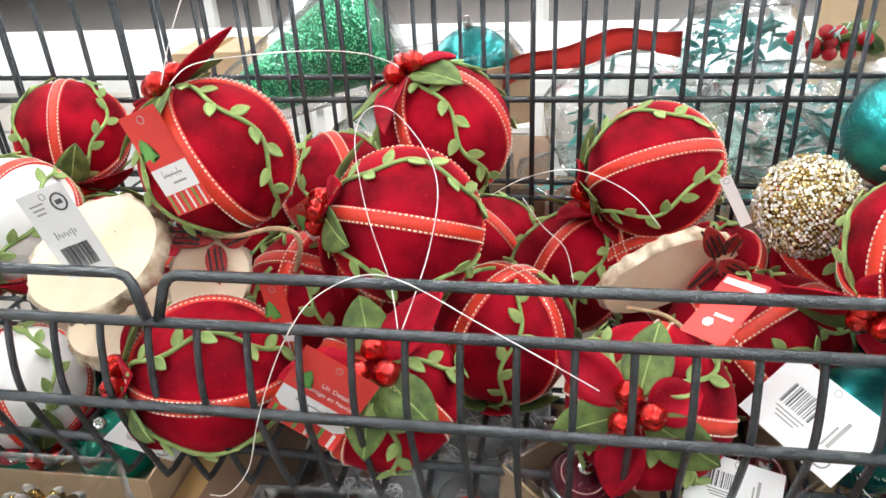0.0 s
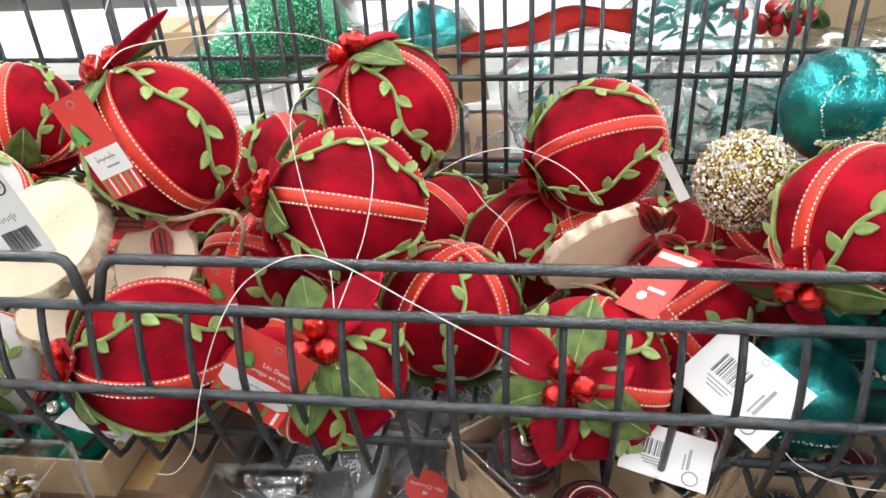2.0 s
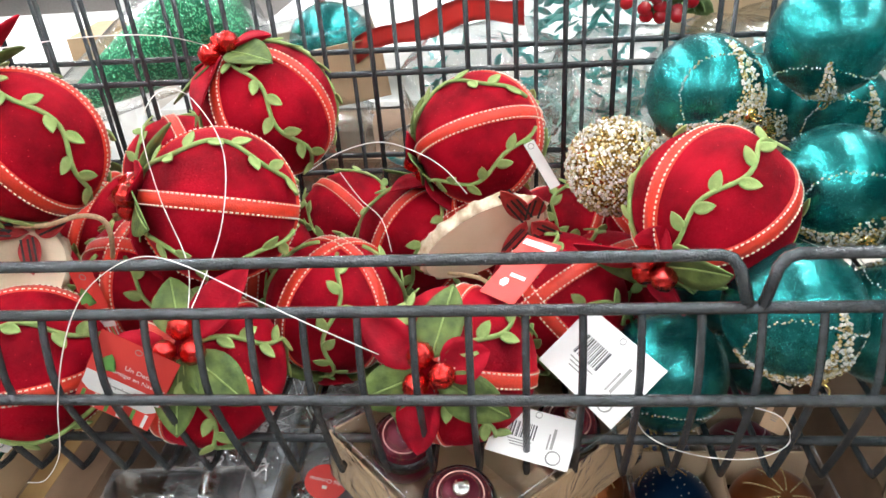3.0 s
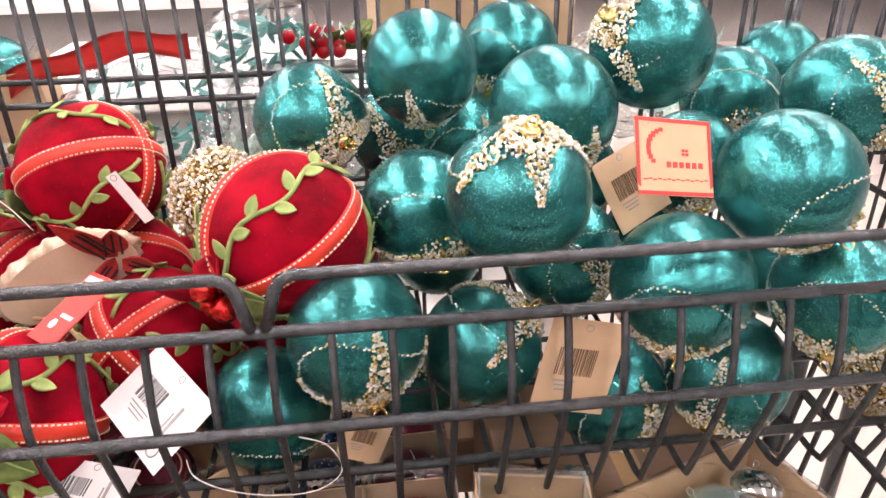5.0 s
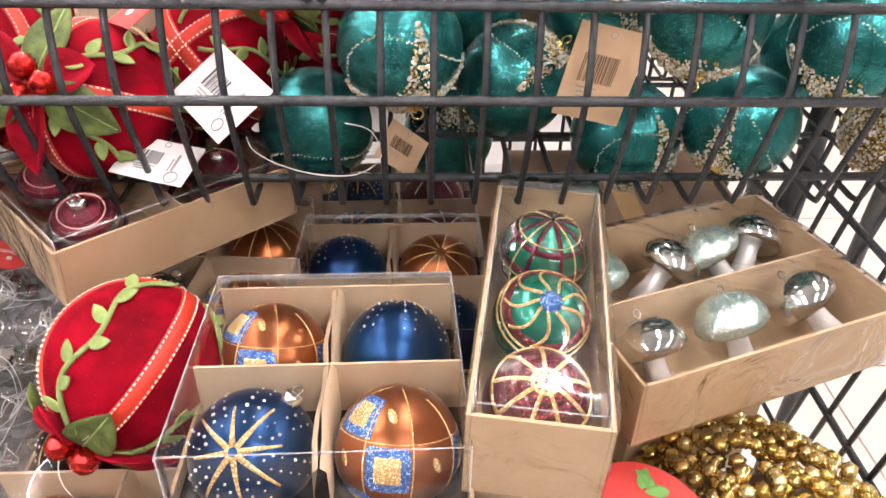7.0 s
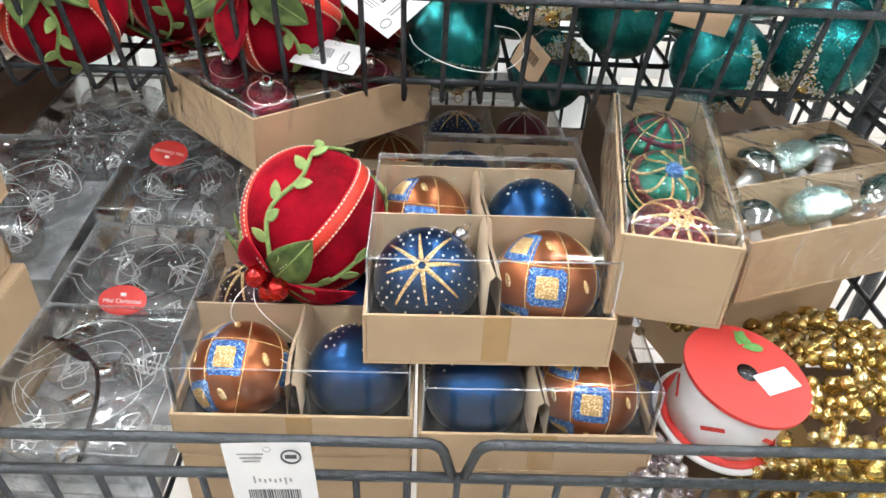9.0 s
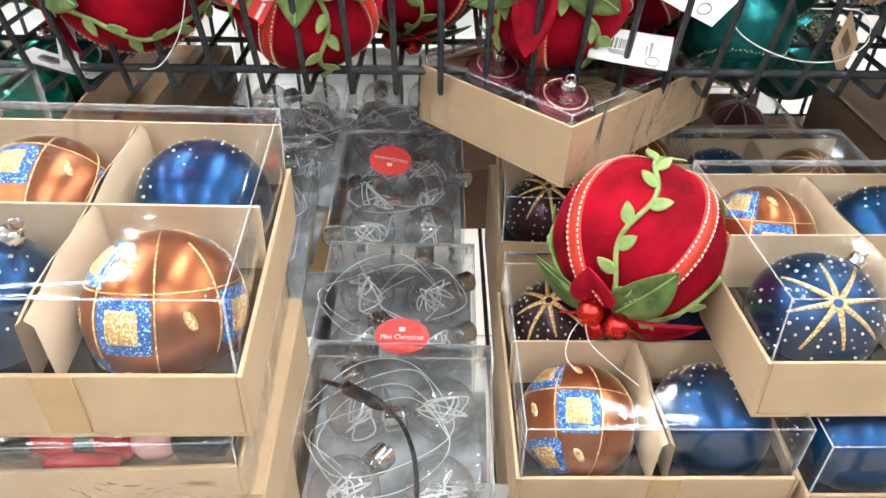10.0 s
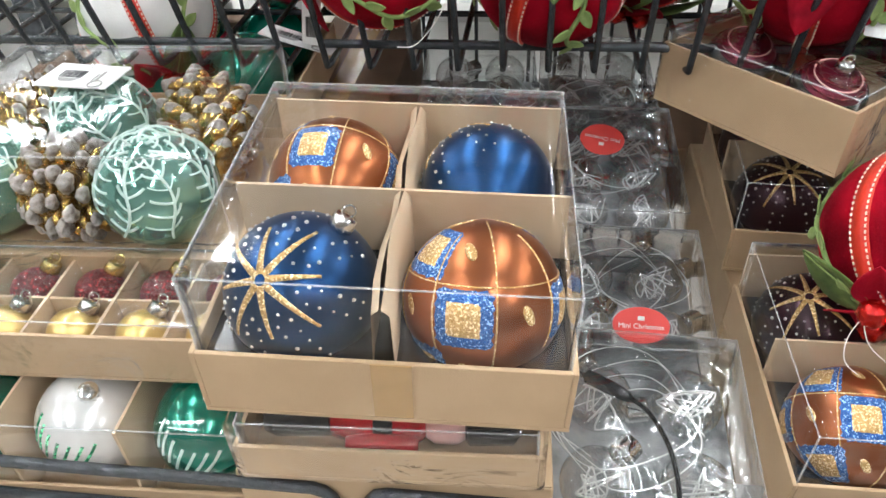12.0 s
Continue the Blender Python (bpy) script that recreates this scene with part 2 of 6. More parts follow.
# ---------------------------------------------------------------- building helpers
def link_mesh(name, mesh, mat, parent, label="", m=None):
    ob = new(name, mesh)
    if mat and not mesh.materials:
        mesh.materials.append(mat)
    if parent:
        ob.parent = parent
    if m is not None:
        ob.matrix_local = m
    return tagged(ob, label)


def to_mesh(name, bm, mat=None, smooth=True):
    me = bpy.data.meshes.new(name)
    bmesh.ops.recalc_face_normals(bm, faces=bm.faces)
    bm.to_mesh(me)
    bm.free()
    if smooth:
        for p in me.polygons:
            p.use_smooth = True
    if mat:
        me.materials.append(mat)
    return me


def part(name, bm, mat, parent, label="", smooth=True, m=None):
    return link_mesh(name, to_mesh(name, bm, mat, smooth), mat, parent, label, m)


def thing(name, label, category, m=None, group="", kind=""):
    ob = new(name)
    ob.empty_display_size = 0.02
    if m is not None:
        ob.matrix_world = m
    return tagged(ob, label, category, group, kind)


def frame_of(center, zaxis, xaxis=(1, 0, 0)):
    """Pose with its z along zaxis and its x near xaxis."""
    z = Vector(zaxis).normalized()
    x = Vector(xaxis)
    x = x - z * x.dot(z)
    if x.length < 1e-3:
        x = z.orthogonal()
    x.normalize()
    y = z.cross(x)
    r = Matrix((x, y, z)).transposed().to_4x4()
    return Matrix.Translation(center) @ r


def add_tube(bm, pts, r, n=8, closed=False):
    pts = [Vector(p) for p in pts]
    rings = []
    count = len(pts)
    up = None
    for i, p in enumerate(pts):
        a = pts[(i - 1) % count] if (i or closed) else p
        b = pts[(i + 1) % count] if (i < count - 1 or closed) else p
        d = (b - a).normalized() if (b - a).length > 1e-9 else Vector((0, 0, 1))
        if up is None:
            up = d.orthogonal().normalized()
        up = (up - d * up.dot(d)).normalized()
        side = d.cross(up)
        rr = r[i] if isinstance(r, (list, tuple)) else r
        rings.append([bm.verts.new(p + (up * math.cos(t) + side * math.sin(t)) * rr) for t in (2 * math.pi * k / n for k in range(n))])
    for i in range(count if closed else count - 1):
        a, b = rings[i], rings[(i + 1) % count]
        for k in range(n):
            bm.faces.new((a[k], a[(k + 1) % n], b[(k + 1) % n], b[k]))
    if not closed:
        bm.faces.new(rings[0][::-1])
        bm.faces.new(rings[-1])
    return bm


def tube(pts, r, n=8, closed=False):
    return add_tube(bmesh.new(), pts, r, n, closed)


def smooth_path(pts, steps=6, closed=False):
    """Catmull-Rom through the points."""
    pts = [Vector(p) for p in pts]
    res = []
    c = len(pts)
    for i in range(c if closed else c - 1):
        p0 = pts[(i - 1) % c] if (i or closed) else pts[i]
        p1, p2 = pts[i], pts[(i + 1) % c]
        p3 = pts[(i + 2) % c] if (i + 2 < c or closed) else p2
        for k in range(steps):
            t = k / steps
            res.append(0.5 * ((2 * p1) + (p2 - p0) * t + (2 * p0 - 5 * p1 + 4 * p2 - p3) * t * t + (3 * p1 - p0 - 3 * p2 + p3) * t ** 3))
    if not closed:
        res.append(pts[-1])
    return res


def add_box(bm, cx, cy, cz, sx, sy, sz, bevel=0.0):
    r = bmesh.ops.create_cube(bm, size=1, matrix=Matrix.Translation((cx, cy, cz)) @ Matrix.Diagonal((sx, sy, sz, 1)))
    if bevel:
        es = list({e for v in r["verts"] for e in v.link_edges})
        bmesh.ops.bevel(bm, geom=es, offset=bevel, segments=2, affect="EDGES", profile=0.5)
    return bm


def box(cx, cy, cz, sx, sy, sz, bevel=0.0):
    return add_box(bmesh.new(), cx, cy, cz, sx, sy, sz, bevel)


def sphere(r, seg=32, rings=20, sz=1.0):
    bm = bmesh.new()
    bmesh.ops.create_uvsphere(bm, u_segments=seg, v_segments=rings, radius=r)
    for v in bm.verts:
        v.co.z *= sz
    return bm


def lathe(profile, seg=32):
    """Turned form from (radius, height) pairs."""
    bm = bmesh.new()
    rings = [[bm.verts.new((max(r, 1e-5) * math.cos(2 * math.pi * k / seg), max(r, 1e-5) * math.sin(2 * math.pi * k / seg), z)) for k in range(seg)] for r, z in profile]
    for a, b in zip(rings, rings[1:]):
        for k in range(seg):
            bm.faces.new((a[k], a[(k + 1) % seg], b[(k + 1) % seg], b[k]))
    bm.faces.new(rings[0][::-1])
    bm.faces.new(rings[-1])
    return bm


def polar(r, theta, phi):
    """theta from the pole, phi round it."""
    return Vector((r * math.sin(theta) * math.cos(phi), r * math.sin(theta) * math.sin(phi), r * math.cos(theta)))


def add_band(bm, r, path, width, rise=0.0008):
    """A raised strip on a sphere along a path of unit vectors."""
    rows = []
    for i, p in enumerate(path):
        a, b = path[max(0, i - 1)], path[min(len(path) - 1, i + 1)]
        side = p.cross(b - a).normalized()
        rows.append([bm.verts.new((p + side * (s * width / 2 / r)).normalized() * (r + h)) for s, h in ((-1, -rise), (-0.94, rise), (0, rise * 1.15), (0.94, rise), (1, -rise))])
    for a, b in zip(rows, rows[1:]):
        for k in range(4):
            bm.faces.new((a[k], a[k + 1], b[k + 1], b[k]))
    return bm


def add_patch(bm, r, t0, t1, p0, p1, rise, steps=6):
    """A raised square on a sphere."""
    g = [[bm.verts.new(polar(r + (rise if 0 < i < steps and 0 < j < steps else -0.0003), t0 + (t1 - t0) * i / steps, p0 + (p1 - p0) * j / steps)) for j in range(steps + 1)] for i in range(steps + 1)]
    for i in range(steps):
        for j in range(steps):
            bm.faces.new((g[i][j], g[i + 1][j], g[i + 1][j + 1], g[i][j + 1]))


def ico_data():
    bm = bmesh.new()
    bmesh.ops.create_icosphere(bm, subdivisions=1, radius=1)
    bm.verts.ensure_lookup_table()
    v = [tuple(x.co) for x in bm.verts]
    f = [[q.index for q in p.verts] for p in bm.faces]
    bm.free()
    return v, f


ICO_V, ICO_F = ico_data()


def bead_mesh(name, spots, mat, ring=False):
    """Many small beads in one mesh; spots: (centre, radius)."""
    vs, fs = [], []
    for c, r in spots:
        o = len(vs)
        vs.extend((c[0] + x * r, c[1] + y * r, c[2] + z * r) for x, y, z in ICO_V)
        fs.extend([o + i for i in f] for f in ICO_F)
    me = bpy.data.meshes.new(name)
    me.from_pydata(vs, [], fs)
    for p in me.polygons:
        p.use_smooth = True
    me.materials.append(mat)
    return me


def leaf_blade(length, width, fold=0.25, curl=0.3, thick=0.0008, n=10):
    """A pointed leaf from the origin along +x, with a fold along its middle and a curl."""
    bm = bmesh.new()
    rows = []
    for i in range(n + 1):
        t = i / n
        w = width / 2 * (math.sin(math.pi * min(1, t ** 0.8)) ** 0.75 if 0 < t < 1 else 0.02)
        x, z = length * t, curl * length * t * t
        rows.append([bm.verts.new((x, s * w, z + fold * abs(s) * w + dz)) for dz in (0, -thick) for s in (-1, -0.5, 0, 0.5, 1)])
    for a, b in zip(rows, rows[1:]):
        for k in range(4):
            bm.faces.new((a[k], a[k + 1], b[k + 1], b[k]))
            bm.faces.new((a[k + 5], b[k + 5], b[k + 6], a[k + 6]))
        for k in (0, 4):
            bm.faces.new((a[k], b[k], b[k + 5], a[k + 5]))
    return bm


# ---------------------------------------------------------------- store shell
ground = part("floor", box(0, 3, -0.05, 24, 24, 0.1), M["grout"], None)
tagged(ground, "pale beige store floor of large square tiles", "floor", kind="structure")
tile_mesh = to_mesh("tile", box(0, 0, 0, 0.596, 0.596, 0.006, 0.002), M["floor"], smooth=False)
for i in range(-6, 8):
    for j in range(-4, 10):
        link_mesh("tile", tile_mesh, None, ground, m=Matrix.Translation((0.27 + 0.6 * i, 0.1 + 0.6 * j, 0.002)))
# the south wall is never in view; it is darkened to cut front fill
for nm, c, s in (("wall_north", (0, 12, 2), (24, 0.2, 4.2)), ("wall_south", (0, -6, 2), (24, 0.2, 4.2)), ("wall_east", (9, 3, 2), (0.2, 17.6, 4.2)), ("wall_west", (-9, 3, 2), (0.2, 17.6, 4.2))):
    tagged(part(nm, box(*c, *s), M["wall_fill_cut" if nm == "wall_south" else "wall"], None, smooth=False), "unseen store wall, darkened to cut the front fill" if nm == "wall_south" else "plain white painted store wall", "wall", kind="structure")
# unseen ceiling closes the room; its dark colour cuts ambient fill
tagged(part("ceiling", box(0, 3, 4.15, 24, 24, 0.1), M["ceiling"], None, smooth=False), "unseen store ceiling, darkened to cut the ambient fill", "ceiling", kind="structure")


def ceiling_light(x, y, length):
    t = thing("ceiling_light", "long white fluorescent strip light under the ceiling", "ceiling light", Matrix.Translation((x, y, 3.6)), "ceiling lights")
    part("housing", box(0, 0, 0.06, 0.22, length, 0.06, 0.01), M["shelf"], t, smooth=False)
    for s in (-1, 1):
        part("rod", tube([(0, s * length * 0.4, 0.085), (0, s * length * 0.4, 0.502)], 0.006, 6), M["shelf"], t)
    part("tube", tube([(0, -length / 2 + 0.03, 0), (0, length / 2 - 0.03, 0)], 0.035, 10), M["tube"], t, "glowing white tube")


for x in (-4.2, -1.6, 1.0, 3.6):
    for y in (-2.4, 1.4, 5.2):
        ceiling_light(x, y, 3.0)

# ---------------------------------------------------------------- wire baskets
PITCH = 0.0293


def bent(pts, bend=0.008):
    """Rounds the corners of a polyline."""
    pts = [Vector(p) for p in pts]
    res = [pts[0]]
    for a, b, c in zip(pts, pts[1:], pts[2:]):
        u, v = (a - b).normalized(), (c - b).normalized()
        res += [b + u * bend, b + (u + v) * bend * 0.3, b + v * bend]
    return res + [pts[-1]]


def upper_basket():
    t = thing("wire_basket", "dark grey painted wire basket, upper tier, filled with ornaments", "wire basket")
    xa, xb = -0.86, 0.70
    # rails of the front
    notches = [-0.641, -0.2115, 0.2185, 0.6485]
    for a, b in zip(notches, notches[1:]):
        part("rail_bar", tube(bent([(a + 0.0034, 0.2737, 1.027), (a + 0.011, 0.279, 1.0536), (b - 0.011, 0.279, 1.0536), (b - 0.0034, 0.2737, 1.027)], 0.007), 0.0032), M["wire"], t)
    part("front_bar", tube([(xa, 0.2737, 1.026), (xb, 0.2737, 1.026)], 0.0032), M["wire"], t)
    part("front_bar", tube([(xa, 0.262, 0.976), (xb, 0.262, 0.976)], 0.0032), M["wire"], t)
    part("bottom_bar", tube([(xa, 0.3136, 0.8965), (xb, 0.3136, 0.8965)], 0.0032), M["wire"], t)
    for y in (0.40, 0.50, 0.60):
        part("floor_bar", tube([(xa, y, 0.885), (xb, y, 0.885)], 0.0025), M["wire"], t)
    for z in (0.96, 1.055, 1.16):
        part("back_bar", tube([(xa, 0.603, z), (xb, 0.603, z)], 0.003), M["wire"], t)
    # bent wires: down the front, along the floor
    pts = smooth_path([(0, 0.2765, 1.026), (0, 0.270, 1.008), (0, 0.266, 0.976), (0, 0.278, 0.93), (0, 0.292, 0.890)], 4)
    pts += [Vector((0, 0.300, 0.888)), Vector((0, 0.598, 0.888))]
    up = to_mesh("front_wire", tube(pts, 0.0022, 7), M["wire"])
    bk = to_mesh("back_wire", tube([(0, 0.600, 0.886), (0, 0.600, 1.25)], 0.0024, 7), M["wire"])
    k = -0.2165 - 22 * PITCH
    while k < xb:
        link_mesh("front_wire", up, None, t, m=Matrix.Translation((k, 0, 0)))
        k += PITCH
    k = -0.021 - 20 * 0.0422
    while k < xb:
        link_mesh("back_wire", bk, None, t, m=Matrix.Translation((k, 0, 0)))
        k += 0.0422
    sw = to_mesh("side_wire", tube([(0, 0, 0.886), (0.02, 0, 1.22)], 0.0024, 7), M["wire"])
    for i in range(9):
        link_mesh("side_wire", sw, None, t, m=Matrix.Translation((xb, 0.30 + 0.037 * i, 0)))
    for z in (0.976, 1.08):
        part("side_bar", tube([(xb + (z - 0.886) * 0.06, 0.27, z), (xb + (z - 0.886) * 0.06, 0.60, z)], 0.003), M["wire"], t)
    return t


def lower_basket():
    t = thing("wire_basket", "dark grey painted wire basket, lower tier, packed with boxed ornaments", "wire basket")
    xa, xb, yf, yb = -0.70, 0.60, 0.036, 0.62
    notches = [-0.60, -0.185, 0.207, 0.58]
    for a, b in zip(notches, notches[1:]):
        part("rail_bar", tube(bent([(a + 0.0034, yf, 0.769), (a + 0.011, yf, 0.797), (b - 0.011, yf, 0.797), (b - 0.0034, yf, 0.769)], 0.007), 0.0032), M["wire"], t)
    for z in (0.768, 0.718, 0.66):
        part("front_bar", tube([(xa, yf, z), (xb, yf, z)], 0.0032), M["wire"], t)
        part("back_bar", tube([(xa, yb, z), (xb, yb, z)], 0.0032), M["wire"], t)
    up = to_mesh("front_wire", tube(bent([(0, yf, 0.768), (0, yf + 0.012, 0.655), (0, yb, 0.655), (0, yb, 0.88)], 0.01), 0.0022, 7), M["wire"])
    k = 0.207 - 30 * PITCH
    while k < xb:
        link_mesh("front_wire", up, None, t, m=Matrix.Translation((k, 0, 0)))
        k += PITCH
    sw = to_mesh("side_wire", tube([(0, 0, 0.655), (0.035, 0, 0.90)], 0.0024, 7), M["wire"])
    for i in range(19):
        link_mesh("side_wire", sw, None, t, m=Matrix.Translation((xb, yf + 0.01 + 0.0315 * i, 0)))
    for z in (0.70, 0.83):
        part("side_bar", tube([(xb + (z - 0.655) / 7, yf, z), (xb + (z - 0.655) / 7, yb, z)], 0.0032), M["wire"], t)
    for x in (xa + 0.005, xb + 0.03):
        for y in (yb - 0.17, yb - 0.01):
            part("leg", tube([(x, y, 0.02), (x, y, 0.90)], 0.011, 12), M["wire"], t)
    return t


upper_basket()
lower_basket()

# ---------------------------------------------------------------- felt balls
R_FELT = 0.05


def meridian(phi, t0, t1, n):
    return [polar(1, t0 + (t1 - t0) * i / n, phi) for i in range(n + 1)]


SPRAYS = {
    "red": (((0.5, 0.030, 0.0), (2.7, 0.052, 0.18), (4.6, 0.050, 0.10)), ((1.55, 0.046, 0.0), (3.7, 0.046, 0.05), (5.9, 0.046, 0.05))),
    "red_spread": (((1.40, 0.054, 0.40), (3.8, 0.050, 0.35), (4.5, 0.040, 0.05)), ((6.1, 0.046, 0.0), (2.37, 0.040, 0.20), (5.15, 0.046, 0.02))),
    "red_side": (((0.9, 0.046, 0.80), (3.0, 0.046, 0.30), (5.9, 0.022, 0.0)), ((1.6, 0.046, 0.60), (4.7, 0.044, 0.05), (3.2, 0.030, 0.0))),
    "red_turned": (((0.5, 0.030, 0.0), (2.7, 0.052, 0.18), (4.6, 0.050, 0.10)), ((1.55, 0.046, 0.0), (3.7, 0.046, 0.05), (5.7, 0.046, 0.0))),
    "white": (((0.5, 0.030, 0.0), (2.7, 0.052, 0.05), (4.6, 0.050, 0.0)), ((1.55, 0.046, 0.0), (3.7, 0.046, 0.0), (5.7, 0.046, 0.0))),
}


def build_felt_ball(kind):
    twist = -0.87 if kind == "red_turned" else 0.0
    # round the pole: petals and leaves as (angle, length, rise from the ball)
    petals, leaves = SPRAYS[kind]
    kind = kind.split("_")[0]
    body = M["velvet"] if kind == "red" else M["white_velvet"]
    label = "red velvet ball ornament with stitched orange ribbon and green felt vines" if kind == "red" else "white velvet ball ornament with stitched red ribbon and green felt vines"
    t = thing("felt_ball", label, "christmas ornament", group="velvet balls")
    bm = sphere(R_FELT, 56, 36)
    for v in bm.verts:
        d = v.co.normalized()
        v.co += d * 0.0006 * noise.noise(d * 3.1)
        v.co.z *= 0.985
    part("body", bm, body, t)
    for a in (0, math.pi / 2):
        path = meridian(a, 0.12, math.pi - 0.0, 26) + [polar(1, math.pi - (math.pi - 0.12) * i / 26, a + math.pi) for i in range(1, 27)]
        rb = part("ribbon", add_band(bmesh.new(), R_FELT, path, 0.0105, 0.0009), M["ribbon"], t, "orange-red woven ribbon with cream stitched edges")
        vs, fs = [], []
        total = 94
        for side in (-1, 1):
            for i in range(total):
                f = (i + 0.5) / total * (len(path) - 1)
                k = int(f)
                p = path[k].lerp(path[min(k + 1, len(path) - 1)], f - k).normalized()
                d = (path[min(k + 1, len(path) - 1)] - path[k]).normalized()
                s = p.cross(d).normalized()
                c = (p + s * side * 0.0041 / R_FELT).normalized() * (R_FELT + 0.0011)
                o = len(vs)
                L, W, H = 0.00098, 0.00052, 0.0006
                for x, y, z in ((-L, -W, 0), (L, -W, 0), (L, W, 0), (-L, W, 0), (-L * 0.7, -W * 0.5, H), (L * 0.7, -W * 0.5, H), (L * 0.7, W * 0.5, H), (-L * 0.7, W * 0.5, H)):
                    vs.append(c + d * x + s * y + p * z)
                fs += [[o + q for q in f4] for f4 in ((4, 5, 6, 7), (0, 1, 5, 4), (1, 2, 6, 5), (2, 3, 7, 6), (3, 0, 4, 7))]
        me = bpy.data.meshes.new("stitching")
        me.from_pydata([tuple(v) for v in vs], [], fs)
        link_mesh("stitching", me, M["stitch"], rb)
    lm = to_mesh("vine_leaf", leaf_blade(0.0132, 0.0074, 0.15, 0.05, 0.0009, 7), M["vine"])
    for q in range(4):
        a = math.pi / 4 + q * math.pi / 2
        path = [polar(R_FELT + 0.0010, th, a + 0.10 * math.sin(th * 5 + q)) for th in (0.22 + 2.62 * i / 30 for i in range(31))]
        vine = part("vine", tube(path, 0.0015, 6), M["vine"], t, "green felt vine")
        for i in range(9):
            k = 2 + i * 3
            p, d = path[k], (path[k + 1] - path[k]).normalized()
            n = p.normalized()
            s = n.cross(d) * (1 if i % 2 else -1)
            x = (d * 0.75 + s * 0.75 + n * 0.02).normalized()
            link_mesh("leaf", lm, None, vine, m=frame_of(p + n * 0.0006, n - x * 0.10, x))
    # berries, petals and leaves round the pole
    for i in range(3):
        a = i * 2.1
        bm = sphere(0.0078, 18, 12)
        for v in bm.verts:
            v.co *= 1 + 0.17 * noise.noise(v.co * 520 + Vector((i * 9, 0, 0)))
        part("berry", bm, M["bell"], t, "crinkled shiny red berry", m=Matrix.Translation(polar(R_FELT + 0.008, 0.17, a)))
    for i, (a, ln, up) in enumerate(petals):
        a += twist
        part("petal", leaf_blade(ln, 0.027, 0.5, (0.14, 0.02, -0.10)[i], 0.0012), M["petal"], t, "red velvet petal",
             m=frame_of(polar(R_FELT + 0.001, 0.12, a), polar(1, 0.35 - up, a), polar(1, math.pi / 2 + 0.15 - up, a)))
    for i, (a, ln, up) in enumerate(leaves):
        a += twist
        leaf = part("leaf", leaf_blade(ln, 0.028, 0.25, (-0.05, 0.08, -0.14)[i], 0.001), M["leaf"], t, "dark green velvet leaf",
                    m=frame_of(polar(R_FELT + 0.002, 0.14, a), polar(1, 0.3 - up, a), polar(1, math.pi / 2 + 0.1 - up, a)))
        curl = (-0.05, 0.08, -0.14)[i]
        part("midrib", tube([(ln * q, 0, curl * ln * q * q + 0.0003) for q in (0.04, 0.25, 0.5, 0.75, 0.96)], 0.0006, 5), M["vine"], leaf)
    return t


FELT = {}


def felt_ball(kind, center, pole, side):
    m = frame_of(center, pole, side)
    if kind not in FELT:
        FELT[kind] = build_felt_ball(kind)
        FELT[kind].matrix_world = m
        return FELT[kind]
    return copy_thing(FELT[kind], m)


felt_ball("red", (-0.443, 0.55, 1.037), (0.19, -0.7, -0.69), (0.31, -0.84, 0.45))
felt_ball("red_spread", (-0.215, 0.388, 1.079), (-0.49, 0.01, 0.87), (0.17, -0.95, 0.28))
felt_ball("red", (-0.091, 0.383, 1.036), (-0.96, -0.18, 0.23), (0.16, -0.87, 0.47))
felt_ball("red", (-0.08, 0.479, 1.066), (-0.46, -0.08, 0.89), (0.86, -0.29, 0.42))
felt_ball("red", (0.076, 0.497, 1.032), (-0.88, 0.19, -0.43), (0.06, -0.8, 0.6))
felt_ball("red", (-0.187, 0.536, 0.994), (0.4, -0.57, -0.72), (0.32, -0.45, 0.83))
felt_ball("red", (0.018, 0.503, 0.937), (0.45, 0.38, 0.81), (0.87, -0.46, 0.16))
felt_ball("red", (0.142, 0.553, 0.909), (-0.23, -0.91, -0.34), (0.68, -0.2, 0.7))
felt_ball("red", (-0.207, 0.311, 0.963), (-0.89, -0.44, 0.14), (0.26, -0.94, 0.22))
felt_ball("red", (-0.03, 0.398, 0.945), (-0.19, -0.12, -0.97), (0.72, -0.38, 0.58))
felt_ball("red", (0.064, 0.328, 0.947), (-0.24, -0.8, 0.55), (0.72, -0.64, 0.25))
felt_ball("red_spread", (-0.1, 0.327, 0.944), (0.08, -0.58, 0.81), (0.89, -0.32, -0.32))
felt_ball("red", (0.174, 0.46, 0.911), (0.48, 0.55, -0.68), (-0.19, -0.85, 0.5))
felt_ball("red_side", (0.223, 0.379, 1.027), (-0.71, -0.57, -0.41), (-0.46, -0.06, 0.88))
felt_ball("red", (-0.056, 0.579, 0.917), (0.73, -0.49, -0.47), (0.36, -0.7, 0.62))
felt_ball("red", (-0.172, 0.413, 0.961), (0.11, 0.46, -0.88), (-0.16, -0.76, 0.63))
felt_ball("white", (-0.414, 0.421, 1.011), (-0.3, -0.7, -0.65), (0.06, -0.83, 0.55))
felt_ball("white", (-0.403, 0.361, 0.894), (0.45, -0.57, -0.69), (0.26, -0.8, 0.54))
felt_ball("red_turned", (0.107, 0.194, 0.84), (-0.45, -0.78, -0.43), (-0.73, 0.04, 0.69))

# ---------------------------------------------------------------- teal balls
R_TEAL = 0.04


